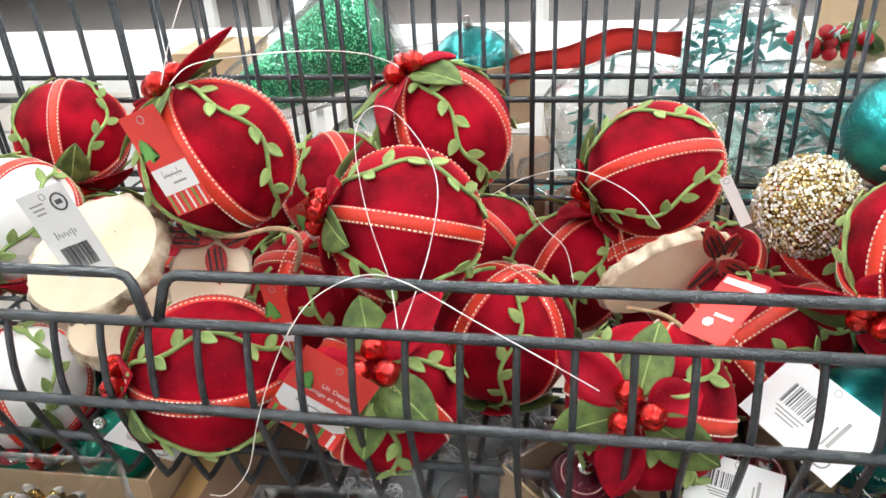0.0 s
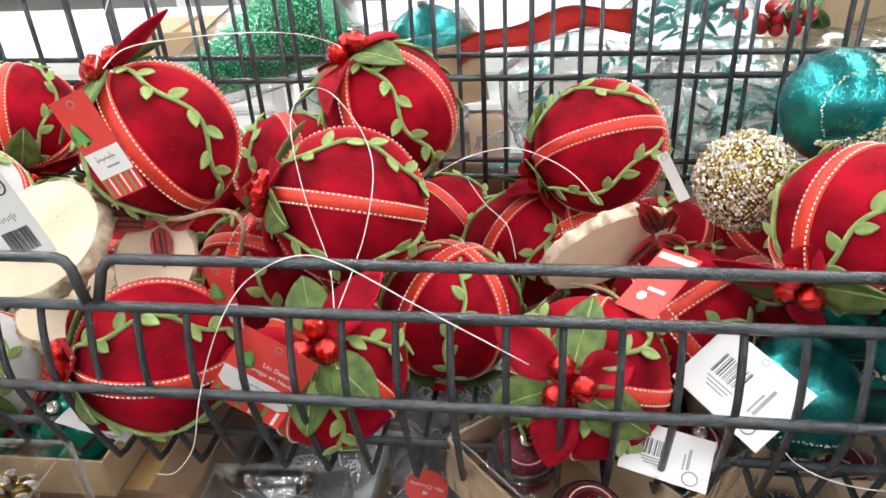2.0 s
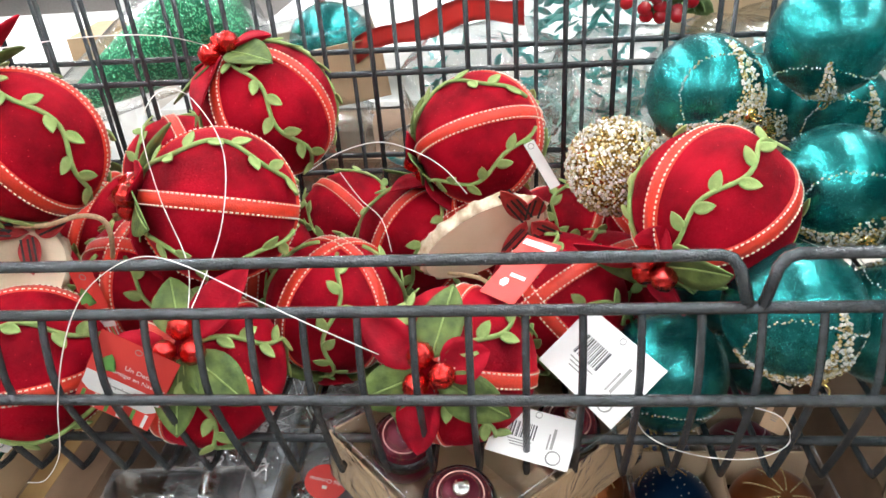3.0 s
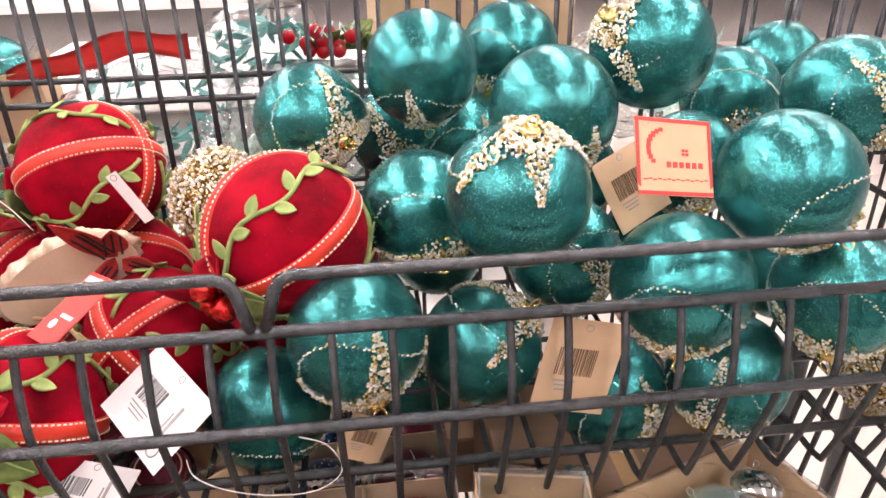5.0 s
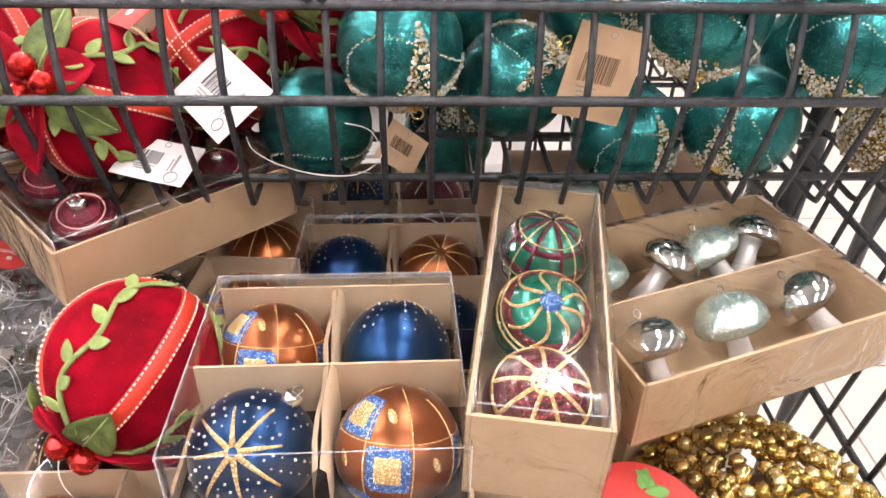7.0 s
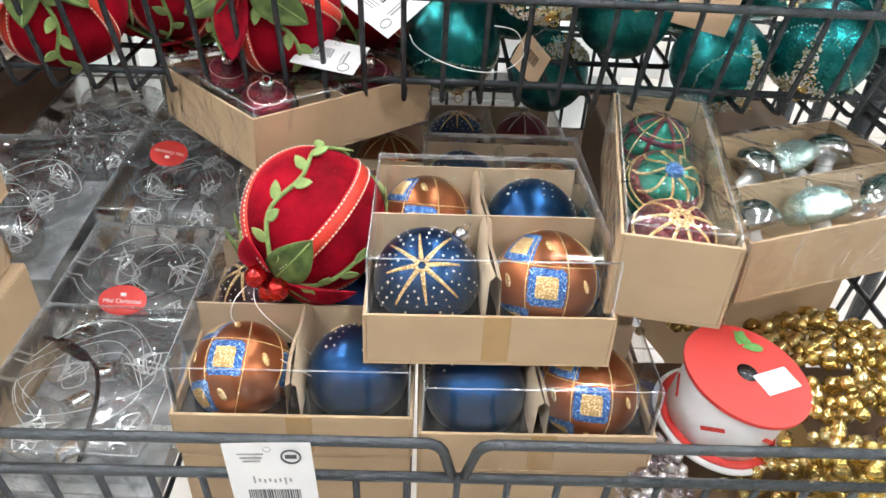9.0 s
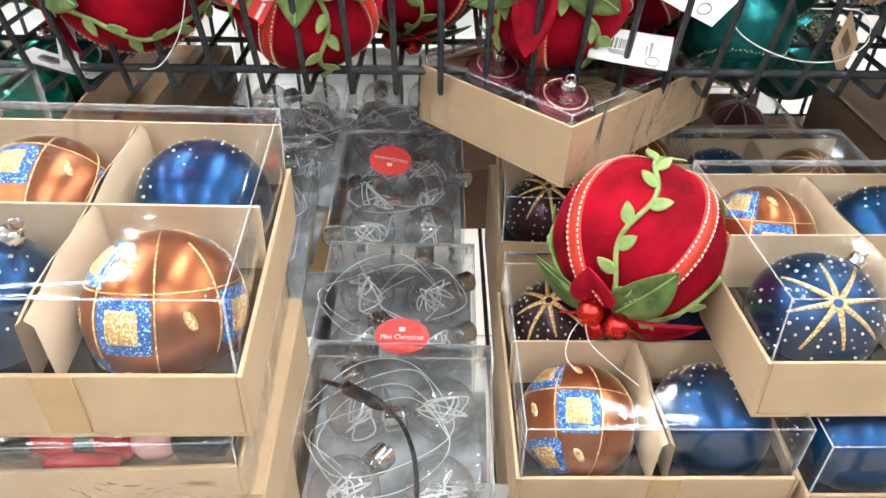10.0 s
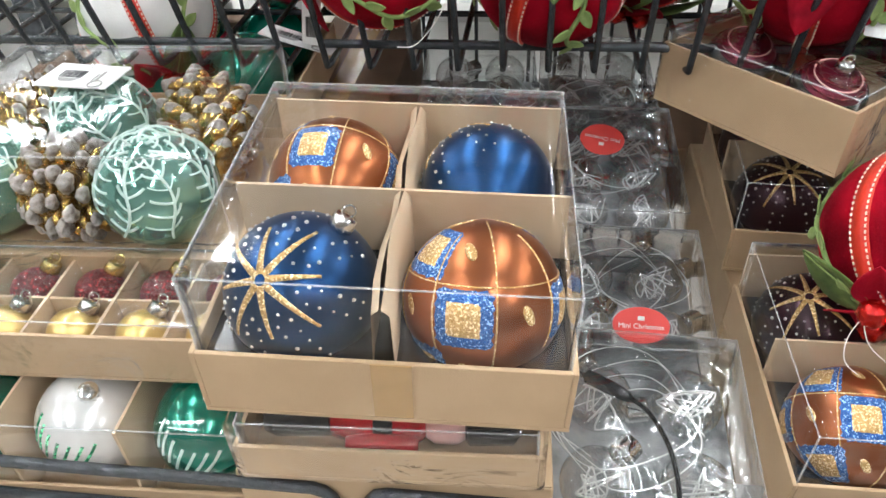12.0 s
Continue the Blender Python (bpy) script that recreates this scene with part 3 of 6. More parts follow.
def build_teal(variant):
    rnd = random.Random(11 + variant)
    t = thing("teal_ball", "teal satin ball ornament with glitter and a gold bead trim", "christmas ornament", group="teal balls")
    part("body", sphere(R_TEAL, 48, 32), M["teal"], t)
    spots = []
    arms = (3, 2, 4)[variant]
    for i in range(arms):
        a = i * 2 * math.pi / arms + rnd.uniform(-0.2, 0.2)
        reach = rnd.uniform(0.7, 1.25)
        for k in range(250):
            f = rnd.random() ** 1.4
            th = 0.2 + f * reach
            w = (1 - f) * 0.75 + 0.08
            r = rnd.uniform(0.0007, 0.0013)
            spots.append((polar(R_TEAL + r * rnd.uniform(0.5, 1.6), th, a + rnd.uniform(-w, w) * min(1.4, 0.35 / math.sin(th))), r))
    for k in range(200):
        r = rnd.uniform(0.0008, 0.0014)
        spots.append((polar(R_TEAL + r * rnd.uniform(0.5, 2.2), rnd.uniform(0.03, 0.45), rnd.uniform(0, 6.3)), r))
    tilt = rnd.uniform(0.2, 0.5)
    for k in range(64):
        a = k / 64 * math.pi * (1.0 if variant else 1.5) + rnd.uniform(-0.02, 0.02)
        r = rnd.uniform(0.0005, 0.0009)
        p = Vector((math.cos(a), math.sin(a), tilt * math.sin(a * 2) + 0.5 + rnd.uniform(-0.025, 0.025))).normalized()
        spots.append((p * (R_TEAL + r * 0.6), r))
    link_mesh("bead_trim", bead_mesh("bead_trim", spots, M["bead"]), None, t, "gold and silver bead trim")
    part("cap", lathe([(0.005, 0.038), (0.0055, 0.040), (0.0055, 0.0435), (0.002, 0.0445)], 16), M["gold"], t)
    ring = [(0.0035 * math.cos(q), 0, 0.0475 + 0.0035 * math.sin(q)) for q in (2 * math.pi * i / 16 for i in range(16))]
    part("hanging_ring", tube(ring, 0.0006, 6, True), M["gold"], t)
    return t


TEAL = {}


def teal_ball(center, pole, variant):
    m = frame_of(center, pole, (1, 0.2, 0.1))
    if variant not in TEAL:
        TEAL[variant] = build_teal(variant)
        TEAL[variant].matrix_world = m
        return TEAL[variant]
    return copy_thing(TEAL[variant], m)


def gold_ball(center):
    t = thing("gold_ball", "ball ornament covered all over in gold and silver beads", "christmas ornament", Matrix.Translation(center), "gold beaded balls")
    part("body", sphere(0.0308, 32, 20), M["cone"], t)
    rnd = random.Random(5)
    spots = []
    for i in range(2200):
        z = 1 - 2 * (i + 0.5) / 2200
        a = i * 2.39996
        r = rnd.choice((0.0008, 0.0011, 0.0014, 0.0019))
        s = math.sqrt(1 - z * z)
        spots.append((Vector((s * math.cos(a), s * math.sin(a), z)) * (0.0314 + rnd.uniform(0, 0.0042)), r))
    link_mesh("bead_cover", bead_mesh("bead_cover", spots, M["bead"]), None, t, "gold and silver beads")
    return t


teal_ball((0.317, 0.486, 1.1), (0.1, -0.02, -0.99), 0)
teal_ball((0.398, 0.573, 1.092), (-0.46, -0.58, -0.68), 1)
teal_ball((0.392, 0.407, 1.088), (0.21, -0.13, -0.97), 2)
teal_ball((0.464, 0.438, 1.118), (-0.8, -0.27, 0.53), 0)
teal_ball((0.572, 0.527, 1.057), (-0.11, -0.92, -0.38), 1)
teal_ball((0.648, 0.594, 1.063), (0.64, -0.5, -0.58), 2)
teal_ball((0.594, 0.418, 1.085), (0.42, -0.88, -0.24), 0)
teal_ball((0.51, 0.333, 1.063), (0.59, -0.5, -0.63), 1)
teal_ball((0.237, 0.484, 1.067), (0.58, -0.8, -0.17), 2)
teal_ball((0.3, 0.572, 1.026), (0.09, -0.97, -0.24), 0)
teal_ball((0.308, 0.409, 1.025), (0.21, -0.86, -0.47), 1)
teal_ball((0.355, 0.334, 1.064), (0.07, -0.3, 0.95), 2)
teal_ball((0.407, 0.416, 0.984), (0.66, -0.68, -0.31), 0)
teal_ball((0.447, 0.315, 1.012), (-0.19, -0.61, -0.77), 1)
teal_ball((0.262, 0.331, 0.983), (0.23, -0.72, -0.66), 2)
teal_ball((0.342, 0.37, 0.943), (0.71, -0.14, 0.69), 0)
teal_ball((0.201, 0.358, 0.915), (0.17, -0.26, -0.95), 1)
teal_ball((0.427, 0.36, 0.905), (0.44, -0.7, -0.57), 2)
teal_ball((0.502, 0.342, 0.925), (-0.51, -0.61, -0.61), 0)
teal_ball((0.556, 0.33, 0.988), (-0.4, -0.64, -0.65), 1)
teal_ball((0.638, 0.349, 0.933), (-0.32, -0.68, -0.66), 2)
teal_ball((0.523, 0.484, 1.019), (0.02, -0.72, -0.69), 0)
teal_ball((0.302, 0.463, 0.853), (0.29, -0.56, 0.78), 1)
teal_ball((0.356, 0.545, 1.027), (0.27, -0.75, -0.6), 2)
gold_ball((0.174, 0.452, 1.024))
gold_ball((0.617, 0.342, 0.917))

# ---------------------------------------------------------------- boxed ornaments
def gift_box(center, yaw, w, d, lip, inner, cells, lid=0.0, tilt=0.0, label="open kraft board tray with clear plastic lid", tape=False, roll=0.0, fold=False, wrapped=False):
    """A board tray: outer walls up to lip, dividers up to inner, clear lid up to lid. The origin is the middle of its base."""
    m = pose(*center, tilt, roll, yaw)
    t = thing("ornament_box", label, "ornament box", m, "boxed ornaments")
    th = 0.0022
    part("base", box(0, 0, th / 2, w, d, th), M["kraft"], t, smooth=False)
    for s in (-1, 1):
        part("side_wall", box(s * (w / 2 - th / 2), 0, lip / 2 + th / 2, th, d, lip - th, 0.0005), M["kraft"], t, smooth=False)
        part("end_wall", box(0, s * (d / 2 - th / 2), lip / 2 + th / 2, w - 2 * th - 0.0002, th, lip - th, 0.0005), M["kraft"], t, smooth=False)
    nx, ny = cells
    for i in range(1, nx):
        if fold:
            bm = bmesh.new()
            for s in (-1, 1):
                vs = []
                for k in range(9):
                    y = -d / 2 + th + (d - 2 * th) * k / 8
                    wob = 0.0012 * math.sin(k * 1.7 + s)
                    vs.append([bm.verts.new((-w / 2 + w * i / nx + s * (q + (wob if z > inner * 0.5 else 0)), y, z)) for q, z in ((0.0046, th), (0.0042, inner * 0.55), (0.0034, inner - 0.003), (0.0004, inner))])
                for a, c in zip(vs, vs[1:]):
                    for k in range(3):
                        bm.faces.new((a[k], a[k + 1], c[k + 1], c[k]))
            part("divider", bm, M["kraft_in"], t, "folded kraft divider")
        else:
            part("divider", box(-w / 2 + w * i / nx, 0, inner / 2 + th, 0.0016, d - 2 * th, inner - th), M["kraft_in"], t, smooth=False)
    for j in range(1, ny):
        part("divider", box(0, -d / 2 + d * j / ny, inner / 2 + th, w - 2 * th, 0.0016, inner - 0.0025 - th), M["kraft_in"], t, smooth=False)
    if fold:
        part("insert", box(0, 0, lip * 0.36 + th, w - 2 * th - 0.001, d - 2 * th - 0.001, lip * 0.72, 0.0008), M["black_gloss"], t, "black glossy plastic insert holding the balls", smooth=False)
    if inner > lip:
        part("inner_wall", box(0, d / 2 - 0.0035, inner / 2 + th, w - 2 * th - 0.001, 0.0014, inner - th), M["kraft_in"], t, smooth=False)
    if lid:
        bm = bmesh.new()
        a, b = w / 2 - th - 0.0006, d / 2 - th - 0.0006
        nseg = 14
        for (o, u, v) in (((-a, -b, lid), (2 * a, 0, 0), (0, 2 * b, 0)), ((-a, -b, lip * 0.6), (2 * a, 0, 0), (0, 0, lid - lip * 0.6)), ((-a, b, lip * 0.6), (2 * a, 0, 0), (0, 0, lid - lip * 0.6)),
                          ((-a, -b, lip * 0.6), (0, 2 * b, 0), (0, 0, lid - lip * 0.6)), ((a, -b, lip * 0.6), (0, 2 * b, 0), (0, 0, lid - lip * 0.6))):
            o, u, v = Vector(o), Vector(u), Vector(v)
            nrm = u.cross(v).normalized()
            g = []
            for i in range(nseg + 1):
                row = []
                for j in range(nseg + 1):
                    p = o + u * i / nseg + v * j / nseg
                    e = min(i, nseg - i) * min(j, nseg - j) / 20
                    row.append(bm.verts.new(p + nrm * 0.0016 * min(1, e) * noise.noise(p * 28 + Vector(center) * 9)))
                g.append(row)
            for i in range(nseg):
                for j in range(nseg):
                    bm.faces.new((g[i][j], g[i + 1][j], g[i + 1][j + 1], g[i][j + 1]))
        bmesh.ops.remove_doubles(bm, verts=bm.verts, dist=0.0002)
        ob = part("lid", bm, M["film"], t, "clear plastic lid")
        ob.visible_shadow = False
        # thin pale tubes paint the highlight along the lid's edges
        rim = [(-a, -b, lid), (a, -b, lid), (a, b, lid), (-a, b, lid)]
        bm = tube(rim + rim[:1], 0.0005, 5)
        for x, y, z in rim:
            add_tube(bm, [(x, y, lip * 0.7), (x, y, lid)], 0.0006, 5)
        e = part("lid_edge_glint", bm, M["edge_glint"], ob, "pale strips painted as the glint on the lid edges")
        e.visible_shadow = False
    if wrapped:
        # thin shrink film drawn over the whole tray
        bm = bmesh.new()
        a, b, top = w / 2 + 0.0008, d / 2 + 0.0008, max(lip, inner, lid) + 0.0015
        nseg = 20
        for (o, u, v) in (((-a, -b, top), (2 * a, 0, 0), (0, 2 * b, 0)), ((-a, -b, 0.001), (2 * a, 0, 0), (0, 0, top)), ((a, b, 0.001), (-2 * a, 0, 0), (0, 0, top)),
                          ((-a, b, 0.001), (0, -2 * b, 0), (0, 0, top)), ((a, -b, 0.001), (0, 2 * b, 0), (0, 0, top))):
            o, u, v = Vector(o), Vector(u), Vector(v)
            nrm = u.cross(v).normalized()
            g = [[bm.verts.new(o + u * i / nseg + v * j / nseg + nrm * (0.0014 * abs(noise.noise((o + u * i / nseg + v * j / nseg) * 34 + Vector(center) * 7)) if 0 < i < nseg and 0 < j < nseg else 0)) for j in range(nseg + 1)] for i in range(nseg + 1)]
            for i in range(nseg):
                for j in range(nseg):
                    bm.faces.new((g[i][j], g[i + 1][j], g[i + 1][j + 1], g[i][j + 1]))
        bmesh.ops.remove_doubles(bm, verts=bm.verts, dist=0.0012)
        ob = part("shrink_wrap", bm, M["wrap"], t, "creased clear shrink film")
        ob.visible_shadow = False
    if tape:
        part("tape", box(0.004, -d / 2 - 0.0004, lip * 0.55, 0.016, 0.0006, lip * 0.9), M["tape"], t, "strip of brown tape", smooth=False)
    return m


def cap_on(t, r, mat, side=None):
    """Crimped cap and ring at the pole; a negative r puts it at the lower pole."""
    turn = side or Matrix.Rotation(math.pi if r < 0 else 0, 4, "X")
    r = abs(r)
    bm = lathe([(0.0042, r - 0.0012), (0.0050, r + 0.0005), (0.0050, r + 0.0055), (0.0046, r + 0.0060), (0.0016, r + 0.0063)], 24)
    for v in bm.verts:
        if abs(v.co.z - r) < 0.002:
            f = 1 + 0.10 * math.cos(12 * math.atan2(v.co.y, v.co.x))
            v.co.x *= f
            v.co.y *= f
    part("cap", bm, mat, t, "metal hanging cap", m=turn)
    ring = [(0.0028 * math.cos(q), 0, r + 0.0085 + 0.0028 * math.sin(q)) for q in (2 * math.pi * i / 14 for i in range(14))]
    part("hanging_ring", tube(ring, 0.0005, 5, True), mat, t, m=turn)


def star_ball(m, r=0.033, body="blue"):
    t = thing("star_ball", ("midnight blue" if body == "blue" else "dark plum") + " ball ornament with a gold glitter starburst and dots", "christmas ornament", m, "boxed balls")
    part("body", sphere(r, 40, 28), M[body], t)
    rnd = random.Random(3)
    bm = bmesh.new()
    for i in range(8):
        a = i * math.pi / 4
        reach = 0.80 if i % 2 else 0.62
        for k in range(8):
            add_band(bm, r, [polar(1, 0.10 + reach * (k + f) / 8, a) for f in (0, 0.5, 1)], 0.0030 * (1 - 0.085 * k), 0.0004)
    ring = [polar(1, 0.09, 2 * math.pi * k / 16) for k in range(17)]
    add_band(bm, r, ring, 0.0012, 0.0004)
    part("starburst", bm, M["gold_glitter"], t, "gold glitter starburst")
    spots = []  # dots between the rays
    for i in range(8):
        for th in (0.45, 0.6, 0.75, 0.95, 1.15, 1.35):
            for o in (0.0,) if th < 0.6 else (-0.12, 0.12):
                spots.append((polar(r + 0.0001, th + rnd.uniform(-0.03, 0.03), (i + 0.5) * math.pi / 4 + o / math.sin(th) * 0.8), rnd.uniform(0.0005, 0.0011)))
    link_mesh("dots", bead_mesh("dots", spots, M["white_dot"]), None, t, "pale glitter dots")
    side = Matrix.Rotation(1.25, 4, Vector((-math.sin(0.75), math.cos(0.75), 0)))
    cap_on(t, r, M["silver"], side)
    return t


def square_ball(m, r=0.033):
    t = thing("copper_ball", "copper ball ornament with blue and gold glitter squares", "christmas ornament", m, "boxed balls")
    part("body", sphere(r, 40, 28), M["copper"], t)
    b1, b2, b3 = bmesh.new(), bmesh.new(), bmesh.new()
    half = 0.42
    for row, th in enumerate((0.80, math.pi / 2, 2.34)):
        for i in range(4) if row == 1 else (1, 3):
            a = i * math.pi / 2 + (0 if row == 1 else math.pi / 4)
            wide = min(half / math.sin(th), 0.56)
            add_patch(b1, r, th - half, th + half, a - wide, a + wide, 0.0004)
            add_patch(b2, r, th - half * 0.60, th + half * 0.60, a - wide * 0.60, a + wide * 0.60, 0.0008)
            c = a + math.pi / 4
            drop = bmesh.ops.create_icosphere(b3, subdivisions=2, radius=1)["verts"]
            q = frame_of(polar(r + 0.0001, th - 0.05, c), polar(1, th - 0.05, c), polar(1, th + math.pi / 2, c) + polar(0.5, math.pi / 2, c + math.pi / 2)) @ Matrix.Diagonal((0.0046, 0.0022, 0.0005, 1))
            for v in drop:
                v.co = q @ v.co
    for i in range(8):
        add_band(b3, r, meridian(i * math.pi / 4 + math.pi / 8, 0.5 if i % 2 else 0.12, 2.0 if i % 2 else 3.0, 24), 0.0007, 0.0003)
    add_band(b3, r, [polar(1, 1.18, 2 * math.pi * k / 40) for k in range(41)], 0.0006, 0.0003)
    part("square_frame", b1, M["blue_glitter"], t, "blue glitter squares")
    part("square", b2, M["gold_glitter"], t, "gold glitter squares")
    part("line", b3, M["gold_glitter"], t, "thin gold glitter lines and drops")
    cap_on(t, -r, M["gold"])
    return t


def plain_ball(m, r, mat, label, capmat="silver", lines=None):
    t = thing("ball_ornament", label, "christmas ornament", m, "boxed balls")
    capr, r = r, abs(r)
    part("body", sphere(r, 36, 24), M[mat], t)
    if lines:
        bm = bmesh.new()
        for k in range(lines[1]):
            add_band(bm, r, meridian(2 * math.pi * k / lines[1], 0.12, lines[2], 14), lines[3], 0.0004)
        part("line", bm, M[lines[0]], t)
    cap_on(t, capr, M[capmat])
    return t


def four_pack(center, yaw, tilt, designs, lid=True, tape=True, roll=0.0):
    w = d = 0.150
    m = gift_box(center, yaw, w, d, 0.036, 0.063, (2, 2), 0.073 if lid else 0, tilt, "kraft tray of four glass balls under a clear plastic lid", tape, roll, True)
    for k, (ds, pole) in enumerate(designs):
        i, j = k % 2, k // 2
        p = m @ Vector(((i - 0.5) * w / 2, (j - 0.5) * d / 2, 0.0365))
        q = frame_of(p, pole, (1, 0, 0.2))
        if ds == "star":
            star_ball(q)
        elif ds == "dark":
            star_ball(q, 0.033, "dark_plum")
        elif ds == "square":
            square_ball(frame_of(p, pole, (-0.16 + 0.3 * pole[0], -0.86, 0.46)))
        elif ds == "copper":
            plain_ball(q, -0.033, "copper", "copper satin ball ornament with gold rays", "gold", ("gold_glitter", 10, 1.0, 0.0011))
        elif ds == "plum":
            plain_ball(q, 0.033, "plum", "plum satin ball ornament with pale glitter rays", "silver", ("white_dot", 8, 0.9, 0.0012))
        else:
            star_ball(q)


# the stack at the fore
AWAY = (0.15, 0.85, 0.5)
UP = (0.05, 0.5, 0.86)
four_pack((-0.1655, 0.109, 0.857), 2.5, 2.0, [("star", (-0.23, -0.66, 0.72)), ("square", (0.0, 0.46, 0.89)), ("square", (0.05, 0.93, 0.36)), ("blue", (-0.6, 0.7, 0.5))], roll=2.2)
four_pack((0.2225, 0.166, 0.800), 1.0, -3.5, [("star", (-0.1, -0.62, 0.78)), ("square", UP), ("square", UP), ("blue", AWAY)])
four_pack((0.2535, 0.320, 0.742), 0.5, 0.0, [("square", UP), ("blue", AWAY), ("blue", (-0.2, 0.8, 0.55)), ("copper", (0.05, -0.35, 0.93))], tape=False)
four_pack((0.1045, 0.153, 0.735), 0.5, 1.0, [("square", (0.05, 0.85, 0.5)), ("blue", AWAY), ("dark", (-0.3, -0.2, 0.9)), ("blue", AWAY)])
four_pack((0.2575, 0.148, 0.728), 0.5, 0.5, [("blue", (-0.3, 0.9, 0.3)), ("square", UP), ("copper", (-0.1, 0.4, 0.9)), ("blue", AWAY)])
four_pack((0.110, 0.335, 0.752), -3.0, 0.0, [("dark", (-0.1, -0.3, 0.95)), ("square", UP), ("dark", AWAY), ("copper", (0, 0, 1))], tape=False)

def striped_box(center, yaw, w, d, lip, cells, tilt=0.0, roll=0.0, inner=None, lid=0.0, label="open kraft board tray", wrapped=False):
    return gift_box(center, yaw, w, d, lip, inner or lip - 0.004, cells, lid, tilt, label, roll=roll, wrapped=wrapped)


four_pack((0.255, 0.478, 0.7125), 2.0, 0.0, [("star", (-0.1, -0.5, 0.86)), ("plum", (0.2, -0.5, 0.85)), ("blue", (0, 0, 1)), ("plum", (0, 0, 1))], tape=False)

# long narrow tray with three patterned balls
m = striped_box((0.3435, 0.198, 0.838), -10.0, 0.068, 0.200, 0.058, (1, 1), tilt=1.0, lid=0.064, label="long narrow kraft tray with three patterned glass balls", wrapped=True)


def patterned_ball(m, body, bands, label, r=0.0285):
    t = thing("patterned_ball", label, "christmas ornament", m, "patterned balls")
    part("body", sphere(r, 36, 24), M[body], t)
    for k, (mat, kind, n, width, a, b) in enumerate(bands):
        bm = bmesh.new()
        for i in range(n):
            if kind == "ray":
                add_band(bm, r, meridian(2 * math.pi * i / n + a, 0.05, b, 16), width, 0.0004 + 0.0001 * k)
            elif kind == "ring":
                th = a + (b - a) * i / max(1, n - 1)
                add_band(bm, r, [polar(1, th, 2 * math.pi * q / 40) for q in range(41)], width, 0.0004 + 0.0001 * k)
            else:
                f = 2 * math.pi * i / n
                add_band(bm, r, [polar(1, 0.1 + 0.9 * q / 10, f + a * math.sin(q * 0.3)) for q in range(11)], width, 0.0004 + 0.0001 * k)
        part("glitter_line", bm, M[mat], t)
    if r < 0.028:
        cap_on(t, r, M["silver"])


patterned_ball(frame_of(m @ Vector((0, 0.064, 0.0305)), (0.1, -0.1, 1), (1, 0, 0)), "green",
               [("plum", "ring", 3, 0.004, 0.9, 2.0), ("plum", "ray", 8, 0.003, 0.2, 3.0), ("gold_glitter", "ring", 2, 0.0009, 0.75, 1.6), ("gold_glitter", "ray", 4, 0.0009, 0.6, 3.0)],
               "green and red plaid ball ornament with gold glitter lines")
patterned_ball(frame_of(m @ Vector((0, 0.0, 0.0305)), (0.05, -0.45, 0.85), (1, 0, 0)), "green",
               [("red_glitter", "ring", 1, 0.006, 0.95, 0.95), ("gold_glitter", "branch", 9, 0.0018, 0.4, 0), ("gold_glitter", "ring", 2, 0.0012, 1.1, 1.25), ("blue_glitter", "ring", 1, 0.006, 0.12, 0.12)],
               "green ball ornament with gold branches and red glitter ring")
patterned_ball(frame_of(m @ Vector((0, -0.064, 0.0305)), (0.0, -0.35, 0.93), (1, 0, 0)), "plum",
               [("red_glitter", "ring", 2, 0.007, 0.35, 0.62), ("gold_glitter", "ray", 9, 0.0022, 0.1, 1.0), ("gold_glitter", "ring", 2, 0.002, 0.22, 1.05)],
               "red and plum ball ornament with a gold glitter wheel")

# shallow tray of glass mushrooms
m = striped_box((0.464, 0.248, 0.812), 18.0, 0.190, 0.140, 0.050, (1, 2), tilt=0.0, roll=-1.5, lid=0.0, label="kraft tray of silver and mint glass mushrooms", wrapped=True)


def mushroom(m, mint):
    t = thing("mushroom_ornament", "mint glitter mushroom ornament with white stem" if mint else "silver glass mushroom ornament with white stem", "christmas ornament", m, "mushroom ornaments")
    part("cap", lathe([(0.003, 0.006), (0.016, 0.004), (0.0215, 0.003), (0.0235, 0.006), (0.0225, 0.013), (0.018, 0.020), (0.011, 0.0245), (0.004, 0.026), (0.001, 0.0262)], 30), M["mint_gloss" if mint else "silver"], t)
    part("stem", lathe([(0.0085, -0.026), (0.0095, -0.022), (0.0075, -0.010), (0.007, 0.0), (0.0085, 0.005)], 20), M["pearl"], t, "white stem")
    part("hook", tube([(0.002 * math.cos(q), 0, 0.029 + 0.003 * math.sin(q)) for q in (2 * math.pi * i / 12 for i in range(12))], 0.0005, 5, True), M["silver"], t)


for x, y, mint, ax in ((-0.062, -0.035, 0, (-0.25, 0.5, 0.6)), (0.0, -0.033, 1, (-0.3, 0.4, 0.7)), (0.062, -0.032, 0, (-0.55, 0.45, 0.5)), (-0.06, 0.035, 1, (-0.3, 0.3, 0.8)), (-0.01, 0.034, 0, (0.5, 0.3, 0.6)), (0.035, 0.034, 1, (-0.5, 0.4, 0.6)), (0.066, 0.036, 0, (0.3, 0.6, 0.5))):
    p = m @ Vector((x, y, 0.027))
    z = Vector(ax)
    mushroom(frame_of(p, (z.x, z.y, abs(z.z)), (1, 0, 0)), mint)

